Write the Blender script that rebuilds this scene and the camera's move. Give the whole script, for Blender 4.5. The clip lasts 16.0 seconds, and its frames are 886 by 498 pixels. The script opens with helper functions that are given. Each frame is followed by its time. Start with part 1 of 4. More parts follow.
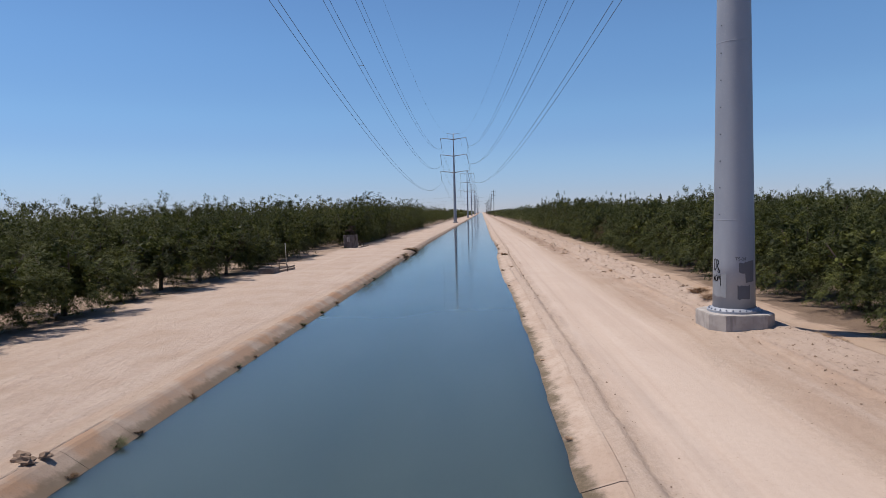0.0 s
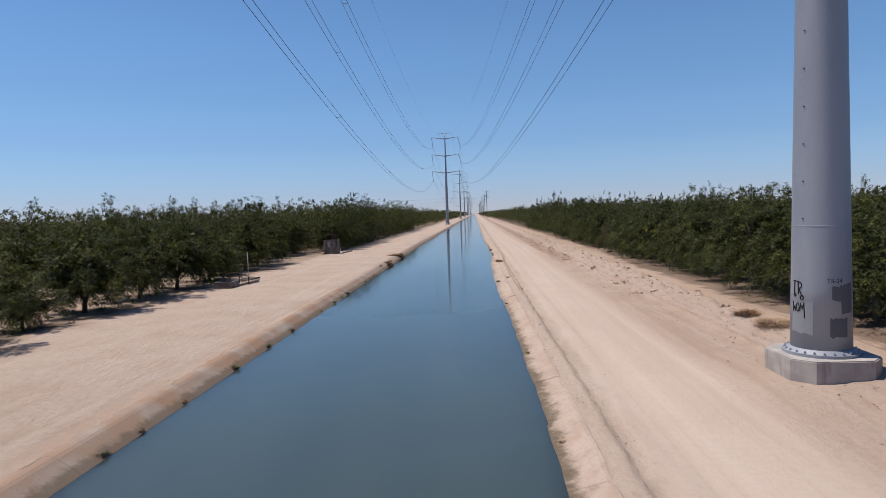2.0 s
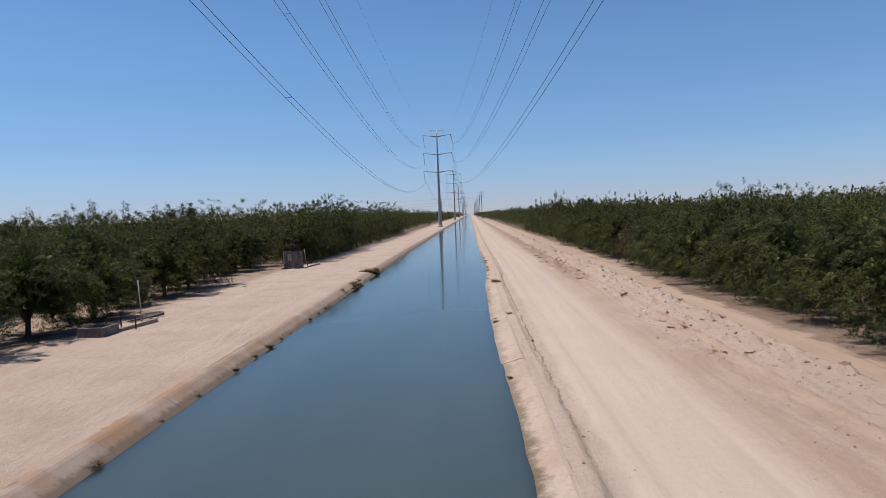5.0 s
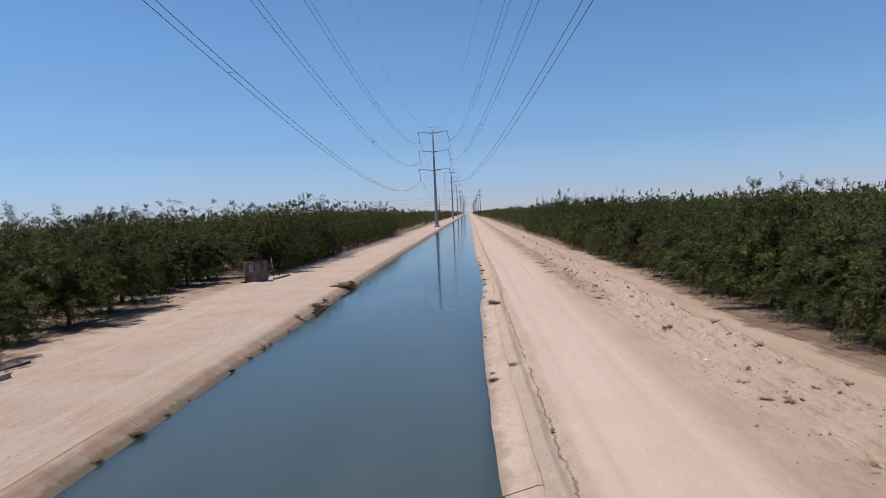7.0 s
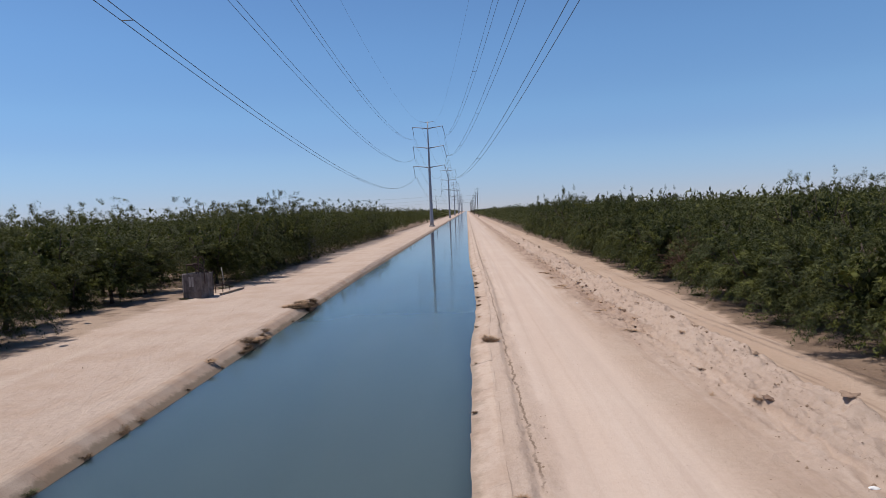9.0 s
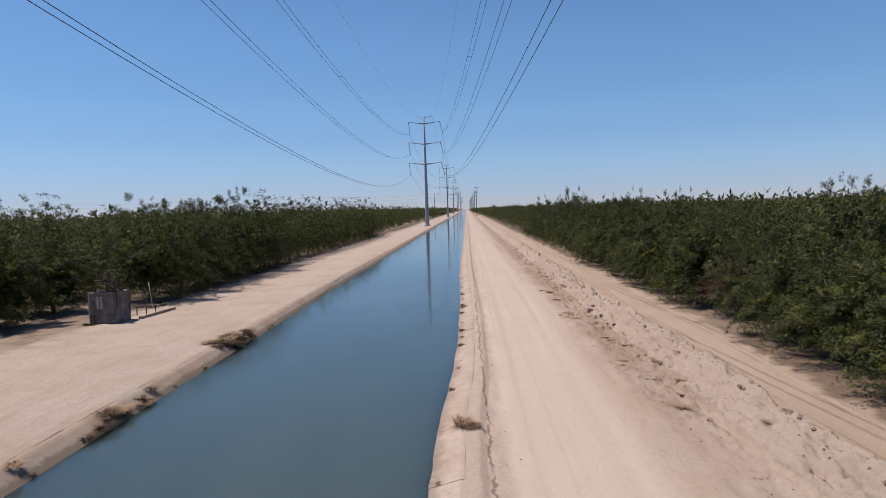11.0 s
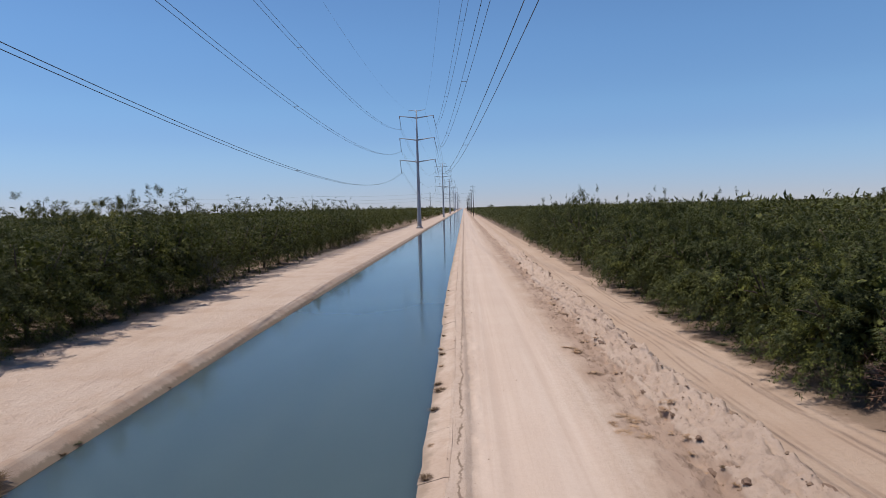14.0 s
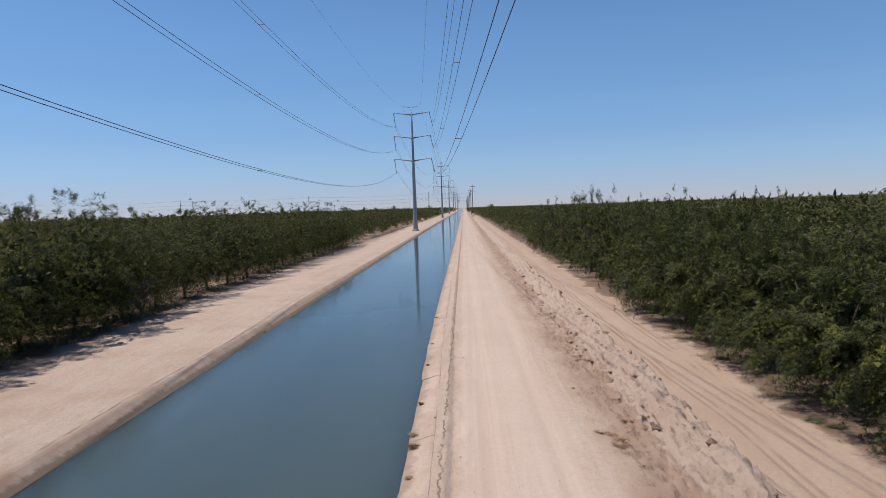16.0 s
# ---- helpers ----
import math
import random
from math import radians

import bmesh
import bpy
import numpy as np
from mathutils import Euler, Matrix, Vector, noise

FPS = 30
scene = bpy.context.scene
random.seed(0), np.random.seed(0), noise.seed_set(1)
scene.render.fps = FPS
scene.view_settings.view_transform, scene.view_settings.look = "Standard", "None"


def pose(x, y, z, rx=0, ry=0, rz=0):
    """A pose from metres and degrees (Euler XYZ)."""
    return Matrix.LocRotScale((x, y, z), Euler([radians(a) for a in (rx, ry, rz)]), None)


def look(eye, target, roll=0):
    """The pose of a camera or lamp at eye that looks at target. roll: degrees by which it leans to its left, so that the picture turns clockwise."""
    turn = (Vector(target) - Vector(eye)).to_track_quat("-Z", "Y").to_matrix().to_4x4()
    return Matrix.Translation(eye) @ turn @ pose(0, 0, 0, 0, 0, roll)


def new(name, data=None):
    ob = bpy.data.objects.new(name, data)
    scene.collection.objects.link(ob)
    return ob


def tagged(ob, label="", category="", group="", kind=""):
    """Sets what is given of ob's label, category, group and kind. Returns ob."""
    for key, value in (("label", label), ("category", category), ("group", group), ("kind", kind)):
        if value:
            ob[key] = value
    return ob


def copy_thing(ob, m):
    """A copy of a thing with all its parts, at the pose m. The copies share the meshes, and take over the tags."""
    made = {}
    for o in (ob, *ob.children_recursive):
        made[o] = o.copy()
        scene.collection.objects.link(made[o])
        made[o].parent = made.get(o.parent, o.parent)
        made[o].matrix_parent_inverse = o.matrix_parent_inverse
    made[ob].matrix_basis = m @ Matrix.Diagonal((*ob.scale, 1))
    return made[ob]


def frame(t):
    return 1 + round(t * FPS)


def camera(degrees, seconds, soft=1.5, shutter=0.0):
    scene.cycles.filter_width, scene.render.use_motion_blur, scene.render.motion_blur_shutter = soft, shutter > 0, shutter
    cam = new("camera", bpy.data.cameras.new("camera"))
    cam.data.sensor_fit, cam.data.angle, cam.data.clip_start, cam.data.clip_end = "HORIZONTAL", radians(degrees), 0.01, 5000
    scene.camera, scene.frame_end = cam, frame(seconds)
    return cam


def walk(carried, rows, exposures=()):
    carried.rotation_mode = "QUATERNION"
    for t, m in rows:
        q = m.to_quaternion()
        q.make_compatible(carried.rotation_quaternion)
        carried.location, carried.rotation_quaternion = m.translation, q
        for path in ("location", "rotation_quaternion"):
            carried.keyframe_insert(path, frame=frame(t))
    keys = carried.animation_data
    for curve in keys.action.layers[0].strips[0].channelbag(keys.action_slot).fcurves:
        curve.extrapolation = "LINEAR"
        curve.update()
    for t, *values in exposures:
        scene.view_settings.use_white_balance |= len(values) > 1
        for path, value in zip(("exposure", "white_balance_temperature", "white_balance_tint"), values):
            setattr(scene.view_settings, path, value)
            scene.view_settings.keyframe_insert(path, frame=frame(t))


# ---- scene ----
cam = camera(70.0, 16.0, soft=0.6)
PATH = [
    (0, (1.694, 1.098, 4.053), (1.569, 3.091, 3.939), -1.5),
    (0.5, (1.709, 2.338, 4.095), (1.591, 4.331, 3.982), -1.6),
    (1, (1.709, 3.736, 4.114), (1.597, 5.729, 4.001), -1.7),
    (1.5, (1.768, 5.335, 4.131), (1.658, 7.329, 4.02), -1.9),
    (2, (1.797, 7.063, 4.154), (1.693, 9.057, 4.043), -1.9),
    (2.5, (1.855, 8.883, 4.247), (1.755, 10.877, 4.135), -2.1),
    (3, (1.905, 10.779, 4.291), (1.808, 12.774, 4.18), -2.1),
    (3.5, (1.988, 12.755, 4.334), (1.892, 14.75, 4.225), -2.2),
    (4, (2.043, 14.807, 4.402), (1.95, 16.801, 4.293), -2.2),
    (6.5, (2.498, 25.299, 4.738), (2.412, 27.294, 4.625), -2.5),
    (7, (2.605, 27.554, 4.791), (2.518, 29.549, 4.677), -2.6),
    (7.5, (2.693, 29.819, 4.826), (2.609, 31.813, 4.711), -2.6),
    (8, (2.816, 32.071, 4.869), (2.733, 34.066, 4.754), -2.6),
    (8.5, (2.894, 34.304, 4.905), (2.814, 36.299, 4.788), -2.5),
    (9, (3.035, 36.571, 4.903), (2.955, 38.566, 4.784), -2.5),
    (11.5, (3.954, 47.091, 5.41), (3.878, 49.086, 5.282), -1.6),
    (12, (4.023, 49.493, 5.503), (3.95, 51.487, 5.374), -1.6),
    (12.5, (4.141, 51.921, 5.563), (4.068, 53.915, 5.434), -1.5),
    (13, (4.241, 54.342, 5.626), (4.167, 56.337, 5.497), -1.5),
    (13.5, (4.342, 56.749, 5.699), (4.271, 58.744, 5.57), -1.4),
    (14, (4.45, 59.18, 5.768), (4.381, 61.175, 5.639), -1.5),
    (14.5, (4.569, 61.615, 5.833), (4.501, 63.61, 5.705), -1.5),
    (15, (4.663, 63.996, 5.922), (4.595, 65.991, 5.792), -1.6),
    (15.5, (4.768, 66.325, 6.027), (4.701, 68.32, 5.9), -1.5),
    (16, (4.957, 68.001, 6.176), (4.887, 69.996, 6.046), -1.9),
]
walk(cam, [(t, look(eye, target, roll)) for t, eye, target, roll in PATH])

# ---- light ----
SUN_AZ, SUN_EL = -80.0, 68.0          # degrees from +y towards +x, and above the horizon
to_sun = Vector((math.sin(radians(SUN_AZ)) * math.cos(radians(SUN_EL)), math.cos(radians(SUN_AZ)) * math.cos(radians(SUN_EL)), math.sin(radians(SUN_EL))))
sun = new("sun", bpy.data.lights.new("sun", "SUN"))
sun.data.energy, sun.data.angle, sun.data.color = 4.85, radians(0.6), (1.0, 0.94, 0.86)
sun.matrix_world = look(to_sun * 200, (0, 0, 0))
world = bpy.data.worlds.new("world")
scene.world = world
world.use_nodes = True
wn = world.node_tree.nodes
sky = wn.new("ShaderNodeTexSky")
sky.sky_type, sky.sun_disc = "NISHITA", False
sky.sun_elevation, sky.sun_rotation = radians(SUN_EL), radians(SUN_AZ)
sky.altitude, sky.air_density, sky.dust_density, sky.ozone_density = 100, 0.95, 0.0, 7.0
wn["Background"].inputs["Strength"].default_value = 0.109
tint = wn.new("ShaderNodeMix")
tint.data_type, tint.blend_type = "RGBA", "MULTIPLY"
tint.inputs["Factor"].default_value, tint.inputs["B"].default_value = 1.0, (0.872, 0.945, 1.068, 1)
world.node_tree.links.new(sky.outputs["Color"], tint.inputs["A"])
# dusty lavender haze that thins out upwards from the horizon
heading, height_of, haze, veil = wn.new("ShaderNodeTexCoord"), wn.new("ShaderNodeSeparateXYZ"), wn.new("ShaderNodeValToRGB"), wn.new("ShaderNodeMix")
haze.color_ramp.interpolation = "EASE"
haze.color_ramp.elements[0].color, haze.color_ramp.elements[1].color = (0.735, 0.71, 0.88, 1), (0.70, 0.76, 0.84, 1)
for at, color in ((0.10, (0.92, 0.90, 0.91, 1)), (0.16, (1.0, 1.01, 0.955, 1)), (0.26, (1.06, 1.10, 1.02, 1)), (0.42, (1.04, 1.08, 1.02, 1))):
    haze.color_ramp.elements.new(at).color = color
veil.data_type, veil.blend_type = "RGBA", "MULTIPLY"
veil.inputs["Factor"].default_value = 1.0
for a, b in ((heading.outputs["Generated"], height_of.inputs[0]), (height_of.outputs["Z"], haze.inputs["Fac"]), (tint.outputs["Result"], veil.inputs["A"]),
             (haze.outputs["Color"], veil.inputs["B"]), (veil.outputs["Result"], wn["Background"].inputs["Color"])):
    world.node_tree.links.new(a, b)


# ---- materials ----
class Nodes:
    """A small builder for one node material."""

    def __init__(self, name, rough=0.8, metal=0.0, spec=0.3):
        self.mat = bpy.data.materials.new(name)
        self.mat.use_nodes = True
        self.n, self.l = self.mat.node_tree.nodes, self.mat.node_tree.links
        self.b = self.n["Principled BSDF"]
        self.b.inputs["Roughness"].default_value = rough
        self.b.inputs["Metallic"].default_value = metal
        self.b.inputs["Specular IOR Level"].default_value = spec
        self.at = self.n.new("ShaderNodeNewGeometry").outputs["Position"]

    def put(self, socket, value):
        if isinstance(value, bpy.types.NodeSocket):
            self.l.new(value, socket)
        elif isinstance(value, tuple) and len(value) == 3 and socket.type == "RGBA":
            socket.default_value = (*value, 1)
        else:
            socket.default_value = value

    def scaled(self, sx, sy, sz, src=None):
        m = self.n.new("ShaderNodeMapping")
        self.put(m.inputs["Vector"], src or self.at)
        m.inputs["Scale"].default_value = (sx, sy, sz)
        return m.outputs["Vector"]

    def noise(self, scale, detail=3.0, rough=0.55, vec=None, distort=0.0):
        t = self.n.new("ShaderNodeTexNoise")
        self.put(t.inputs["Vector"], vec or self.at)
        t.inputs["Scale"].default_value, t.inputs["Detail"].default_value = scale, detail
        t.inputs["Roughness"].default_value, t.inputs["Distortion"].default_value = rough, distort
        return t.outputs["Fac"]

    def span(self, value, a, b, c=0.0, d=1.0):
        m = self.n.new("ShaderNodeMapRange")
        m.interpolation_type = "SMOOTHSTEP"
        self.put(m.inputs["Value"], value)
        for key, v in zip(("From Min", "From Max", "To Min", "To Max"), (a, b, c, d)):
            m.inputs[key].default_value = v
        return m.outputs["Result"]

    def math(self, op, a, b=0.0):
        m = self.n.new("ShaderNodeMath")
        m.operation = op
        self.put(m.inputs[0], a), self.put(m.inputs[1], b)
        return m.outputs[0]

    def mix(self, fac, a, b, blend="MIX"):
        m = self.n.new("ShaderNodeMix")
        m.data_type, m.blend_type = "RGBA", blend
        self.put(m.inputs["Factor"], fac), self.put(m.inputs["A"], a), self.put(m.inputs["B"], b)
        return m.outputs["Result"]

    def axis(self, k, src=None):
        s = self.n.new("ShaderNodeSeparateXYZ")
        self.put(s.inputs[0], src or self.at)
        return s.outputs[k]

    def random(self):
        return self.n.new("ShaderNodeObjectInfo").outputs["Random"]

    def island(self):
        return self.n.new("ShaderNodeNewGeometry").outputs["Random Per Island"]

    def bump(self, height, strength=0.3, distance=0.02):
        m = self.n.new("ShaderNodeBump")
        m.inputs["Strength"].default_value, m.inputs["Distance"].default_value = strength, distance
        self.put(m.inputs["Height"], height)
        self.put(self.b.inputs["Normal"], m.outputs["Normal"])

    def done(self, color):
        self.put(self.b.inputs["Base Color"], self.mix(1.0, color, (0.83, 0.82, 0.82), "MULTIPLY"))
        return self.mat


def sand_material():
    k = Nodes("sand", 0.95, spec=0.1)
    x, y = k.axis(0), k.axis(1)
    big = k.noise(0.25, 4)
    fine = k.noise(7, 6, 0.75)
    col = k.mix(k.span(big, 0.35, 0.68), (0.50, 0.36, 0.27), (0.57, 0.435, 0.34))
    streak = k.noise(1.0, 5, 0.6, k.scaled(1.5, 0.05, 1.0), 0.4)
    col = k.mix(k.span(streak, 0.5, 0.7, 0, 0.55), col, (0.44, 0.30, 0.22))
    thin = k.noise(1.0, 4, 0.65, k.scaled(7.0, 0.12, 1.0), 0.3)
    col = k.mix(k.span(thin, 0.5, 0.72, 0, 0.22), col, (0.37, 0.26, 0.19))
    drag = k.noise(1.0, 6, 0.7, k.scaled(5.0, 0.35, 1.0), 0.6)
    col = k.mix(k.math("MULTIPLY", k.span(drag, 0.48, 0.62, 0, 0.3), k.span(x, -7.0, -6.2, 1, 0)), col, (0.38, 0.27, 0.20))
    bank = k.math("MULTIPLY", k.span(x, -6.6, -6.1, 1, 0), k.span(k.noise(0.5, 4, 0.6), 0.3, 0.6, 0.25, 0.6))
    col = k.mix(bank, col, (0.62, 0.49, 0.41))
    pale = k.noise(1.0, 4, 0.6, k.scaled(0.9, 0.03, 1.0), 0.3)
    col = k.mix(k.span(pale, 0.52, 0.72, 0, 0.7), col, (0.63, 0.50, 0.41))
    # packed pale crown of the access road
    edge = k.math("ADD", x, k.math("MULTIPLY", k.math("SUBTRACT", big, 0.5), 1.6))
    verge = k.math("ADD", x, k.math("MULTIPLY", k.math("SUBTRACT", big, 0.5), 0.5))
    road = k.math("MULTIPLY", k.span(verge, 4.3, 4.75), k.span(edge, 6.9, 8.3, 1, 0))
    col = k.mix(k.math("MULTIPLY", road, 0.6), col, (0.63, 0.50, 0.415))
    wheel = k.noise(1.0, 5, 0.6, k.scaled(2.4, 0.018, 1.0), 0.25)
    col = k.mix(k.math("MULTIPLY", road, k.span(wheel, 0.5, 0.64, 0, 0.36)), col, (0.50, 0.37, 0.29))
    # churned reddish soil at the foot of the spoil bank
    foot = k.math("ADD", x, k.math("MULTIPLY", k.math("SUBTRACT", k.noise(0.55, 5, 0.65), 0.5), 1.5))
    spoil = k.math("MULTIPLY", k.span(foot, 8.3, 9.0), k.span(x, 11.2, 11.4, 1, 0))
    spoil = k.math("MULTIPLY", spoil, k.span(y, 54, 70, 0.22, 1.0))
    raised = k.math("MULTIPLY", k.span(k.axis(2), 0.0, 0.07), k.span(x, 9.3, 9.7))
    spoil = k.math("MULTIPLY", spoil, k.math("SUBTRACT", 1.0, raised))
    clod = k.noise(4.2, 7, 0.76, k.scaled(1.0, 0.25, 1.0))
    col = k.mix(k.math("MULTIPLY", spoil, k.span(k.noise(0.8, 4, 0.65, k.scaled(1.0, 0.3, 1.0)), 0.36, 0.6, 0.4, 0.9)), col, (0.36, 0.245, 0.18))
    col = k.mix(k.math("MULTIPLY", spoil, k.span(clod, 0.50, 0.63, 0, 0.85)), col, (0.20, 0.128, 0.09))
    ridge = k.math("MULTIPLY", raised, k.span(x, 11.9, 12.3, 1, 0))
    crumb = k.noise(5.0, 8, 0.78, k.scaled(1.0, 0.4, 1.0))
    col = k.mix(k.math("MULTIPLY", ridge, 0.55), col, (0.53, 0.405, 0.325))
    col = k.mix(k.math("MULTIPLY", ridge, k.span(crumb, 0.54, 0.66, 0, 0.75)), col, (0.27, 0.19, 0.145))
    # loose rim along the canal
    rim = k.math("MULTIPLY", k.span(x, 3.2, 3.8), k.span(verge, 4.4, 4.7, 1, 0))
    col = k.mix(k.math("MULTIPLY", rim, 0.55), col, (0.60, 0.47, 0.385))
    col = k.mix(k.math("MULTIPLY", rim, k.span(clod, 0.5, 0.64, 0, 0.25)), col, (0.36, 0.26, 0.19))
    # broken dark line at the rim step: crumbs, with the step's shadow painted in
    crack_shade = k.math("ABSOLUTE", k.math("ADD", k.math("SUBTRACT", x, 4.22), k.math("MULTIPLY", k.math("SUBTRACT", k.noise(1.3, 6, 0.7), 0.5), 0.5)))
    col = k.mix(k.math("MULTIPLY", k.span(crack_shade, 0.012, 0.045, 0.85, 0), k.math("MULTIPLY", k.span(k.noise(0.9, 4, 0.6), 0.36, 0.5), k.span(y, 24, 42, 0.25, 1))), col, (0.17, 0.115, 0.08))
    # the warmer track between the spoil bank and the orchard
    track = k.math("MULTIPLY", k.span(x, 11.5, 11.9), k.span(edge, 14.8, 15.6, 1, 0))
    col = k.mix(k.math("MULTIPLY", track, 0.45), col, (0.47, 0.335, 0.24))
    sway = k.math("MULTIPLY", k.math("SUBTRACT", k.noise(0.09, 2), 0.5), 1.2)
    # two pairs of thin, broken darker lines that run along the track
    for at in (12.15, 12.42, 13.5, 13.8):
        stripe = k.math("ABSOLUTE", k.math("SUBTRACT", k.math("ADD", x, sway), at))
        col = k.mix(k.math("MULTIPLY", k.span(stripe, 0.03, 0.09, 0.6, 0), k.span(k.noise(0.4, 3), 0.35, 0.55)), col, (0.30, 0.205, 0.15))
    # tilled, litter-strewn soil below the orchards, its brown deepened to imitate tree shade
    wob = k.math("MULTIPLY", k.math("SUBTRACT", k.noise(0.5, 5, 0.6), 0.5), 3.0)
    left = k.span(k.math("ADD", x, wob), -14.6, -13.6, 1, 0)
    # at low y the east edge reaches out over the painted shade strip
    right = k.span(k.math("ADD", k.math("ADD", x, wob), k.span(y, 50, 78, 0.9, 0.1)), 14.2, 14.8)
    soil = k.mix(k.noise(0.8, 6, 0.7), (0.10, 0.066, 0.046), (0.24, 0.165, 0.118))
    green = k.span(k.noise(0.35, 3), 0.6, 0.68, 0, 0.6)
    soil = k.mix(k.math("MULTIPLY", green, k.span(x, -1, 1, 1, 0.1)), soil, (0.13, 0.14, 0.05))
    rows = k.span(k.noise(0.25, 3, 0.5, k.scaled(1, 0.4, 1)), 0.5, 0.66)
    soil = k.mix(k.math("MULTIPLY", rows, k.span(x, -1, 1, 1, 0.35)), soil, (0.42, 0.305, 0.23))
    open_row = k.math("MULTIPLY", k.span(x, -1, 1, 1, 0), k.math("MULTIPLY", k.span(y, 66, 84, 0.8, 0.1), k.span(k.noise(0.3, 4, 0.6), 0.36, 0.5)))
    soil = k.mix(open_row, soil, (0.47, 0.35, 0.265))
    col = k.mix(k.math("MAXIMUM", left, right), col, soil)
    # pebbles, specks and grain
    worn = k.math("SUBTRACT", 1.0, k.math("MULTIPLY", road, 0.65))
    speck = k.math("MULTIPLY", worn, k.span(k.noise(13, 3), 0.68, 0.74, 0, 0.65))
    col = k.mix(speck, col, (0.20, 0.14, 0.10))
    col = k.mix(k.math("MULTIPLY", worn, k.span(fine, 0.42, 0.66, 0, 0.28)), col, (0.36, 0.255, 0.185))
    grain = k.noise(45, 3, 0.7)
    col = k.mix(k.math("MULTIPLY", worn, k.span(grain, 0.3, 0.7, 0, 0.25)), col, (0.36, 0.255, 0.19))
    col = k.mix(1.0, col, (0.97, 0.985, 0.995), "MULTIPLY")
    rough = k.math("ADD", k.noise(4, 8, 0.75), k.math("MULTIPLY", k.noise(1.0, 5, 0.65, k.scaled(5, 0.5, 3)), 0.3))
    rough = k.math("ADD", rough, k.math("MULTIPLY", ridge, k.math("MULTIPLY", k.noise(9, 8, 0.75), 0.6)))
    churn = k.math("MULTIPLY", k.span(x, -6.6, -6.2, 1, 0), k.math("MULTIPLY", k.noise(1.0, 7, 0.72, k.scaled(3.0, 1.1, 1.0), 0.8), 1.3))
    k.bump(k.math("MULTIPLY", k.math("ADD", rough, churn), worn), 0.85, 0.08)
    return k.done(col)


def lining_material():
    k = Nodes("lining_concrete", 0.9, spec=0.2)
    z = k.axis(2)
    col = k.mix(k.span(k.noise(1.1, 5, 0.6), 0.35, 0.65), (0.33, 0.235, 0.175), (0.44, 0.34, 0.265))
    col = k.mix(k.math("MULTIPLY", k.span(k.noise(0.7, 4), 0.42, 0.58, 0, 0.85), k.span(k.axis(1), 34, 56, 1, 0.3)), col, (0.37, 0.215, 0.125))
    col = k.mix(k.math("MULTIPLY", k.random(), 0.3), col, (0.42, 0.345, 0.29))
    wet = k.math("ADD", z, k.math("MULTIPLY", k.math("SUBTRACT", k.noise(4, 5, 0.65), 0.5), 0.22))
    col = k.mix(k.span(wet, -0.09, 0.01, 0.8, 0), col, (0.15, 0.115, 0.08))
    col = k.mix(k.span(k.noise(30, 4, 0.7), 0.45, 0.7, 0, 0.35), col, (0.22, 0.16, 0.12))
    k.bump(k.noise(18, 6, 0.7), 0.4, 0.02)
    return k.done(col)


def bank_material():
    k = Nodes("silted_lining", 0.92, spec=0.15)
    z = k.axis(2)
    col = k.mix(k.span(k.noise(0.7, 5, 0.6, k.scaled(1, 0.5, 1)), 0.38, 0.62), (0.47, 0.35, 0.27), (0.545, 0.425, 0.34))
    col = k.mix(k.span(k.noise(2.5, 5), 0.5, 0.7, 0, 0.5), col, (0.42, 0.30, 0.225))
    wet = k.math("ADD", z, k.math("MULTIPLY", k.math("SUBTRACT", k.noise(1.6, 6, 0.7), 0.5), 0.32))
    algae = k.mix(k.noise(9, 4, 0.7), (0.075, 0.058, 0.034), (0.19, 0.145, 0.09))
    col = k.mix(k.math("MULTIPLY", k.span(wet, -0.165, -0.075, 0.9, 0), k.span(k.axis(1), 28, 42, 1, 0.45)), col, algae)
    col = k.mix(k.span(k.noise(11, 5, 0.7), 0.45, 0.7, 0, 0.35), col, (0.34, 0.245, 0.18))
    k.bump(k.noise(9, 6, 0.7), 0.6, 0.05)
    return k.done(col)


def water_material():
    k = Nodes("canal_water", 0.075, spec=0.5)
    k.b.inputs["IOR"].default_value = 1.333
    silt = k.noise(0.12, 3, 0.5, k.scaled(1.0, 0.25, 1))
    col = k.mix(k.span(silt, 0.35, 0.65), (0.064, 0.090, 0.088), (0.076, 0.102, 0.098))
    rip = k.math("ADD", k.noise(1.1, 3, 0.5, k.scaled(1.0, 0.6, 1)), k.math("MULTIPLY", k.noise(4, 3), 0.22))
    k.b.inputs["Subsurface Weight"].default_value = 1.0
    k.b.inputs["Subsurface Radius"].default_value = (1.0, 1.0, 1.0)
    k.b.inputs["Subsurface Scale"].default_value = 8.0
    k.bump(rip, 0.07, 0.05)
    return k.done(col)


def concrete_material(name, a, b, scale=2.0):
    k = Nodes(name, 0.88, spec=0.2)
    col = k.mix(k.span(k.noise(scale, 5, 0.6), 0.35, 0.65), a, b)
    drip = k.noise(1.0, 4, 0.6, k.scaled(5, 5, 0.5))
    col = k.mix(k.span(drip, 0.55, 0.7, 0, 0.5), col, tuple(v * 0.55 for v in a))
    k.bump(k.noise(25, 5, 0.7), 0.3, 0.01)
    return k.done(col)


def steel_material():
    k = Nodes("galvanised_steel", 0.55, metal=0.25, spec=0.4)
    col = k.mix(k.span(k.noise(0.9, 4, 0.5, k.scaled(1, 1, 0.25)), 0.35, 0.65), (0.33, 0.345, 0.39), (0.40, 0.415, 0.455))
    col = k.mix(k.span(k.noise(12, 3), 0.55, 0.75, 0, 0.3), col, (0.46, 0.47, 0.50))
    return k.done(col)


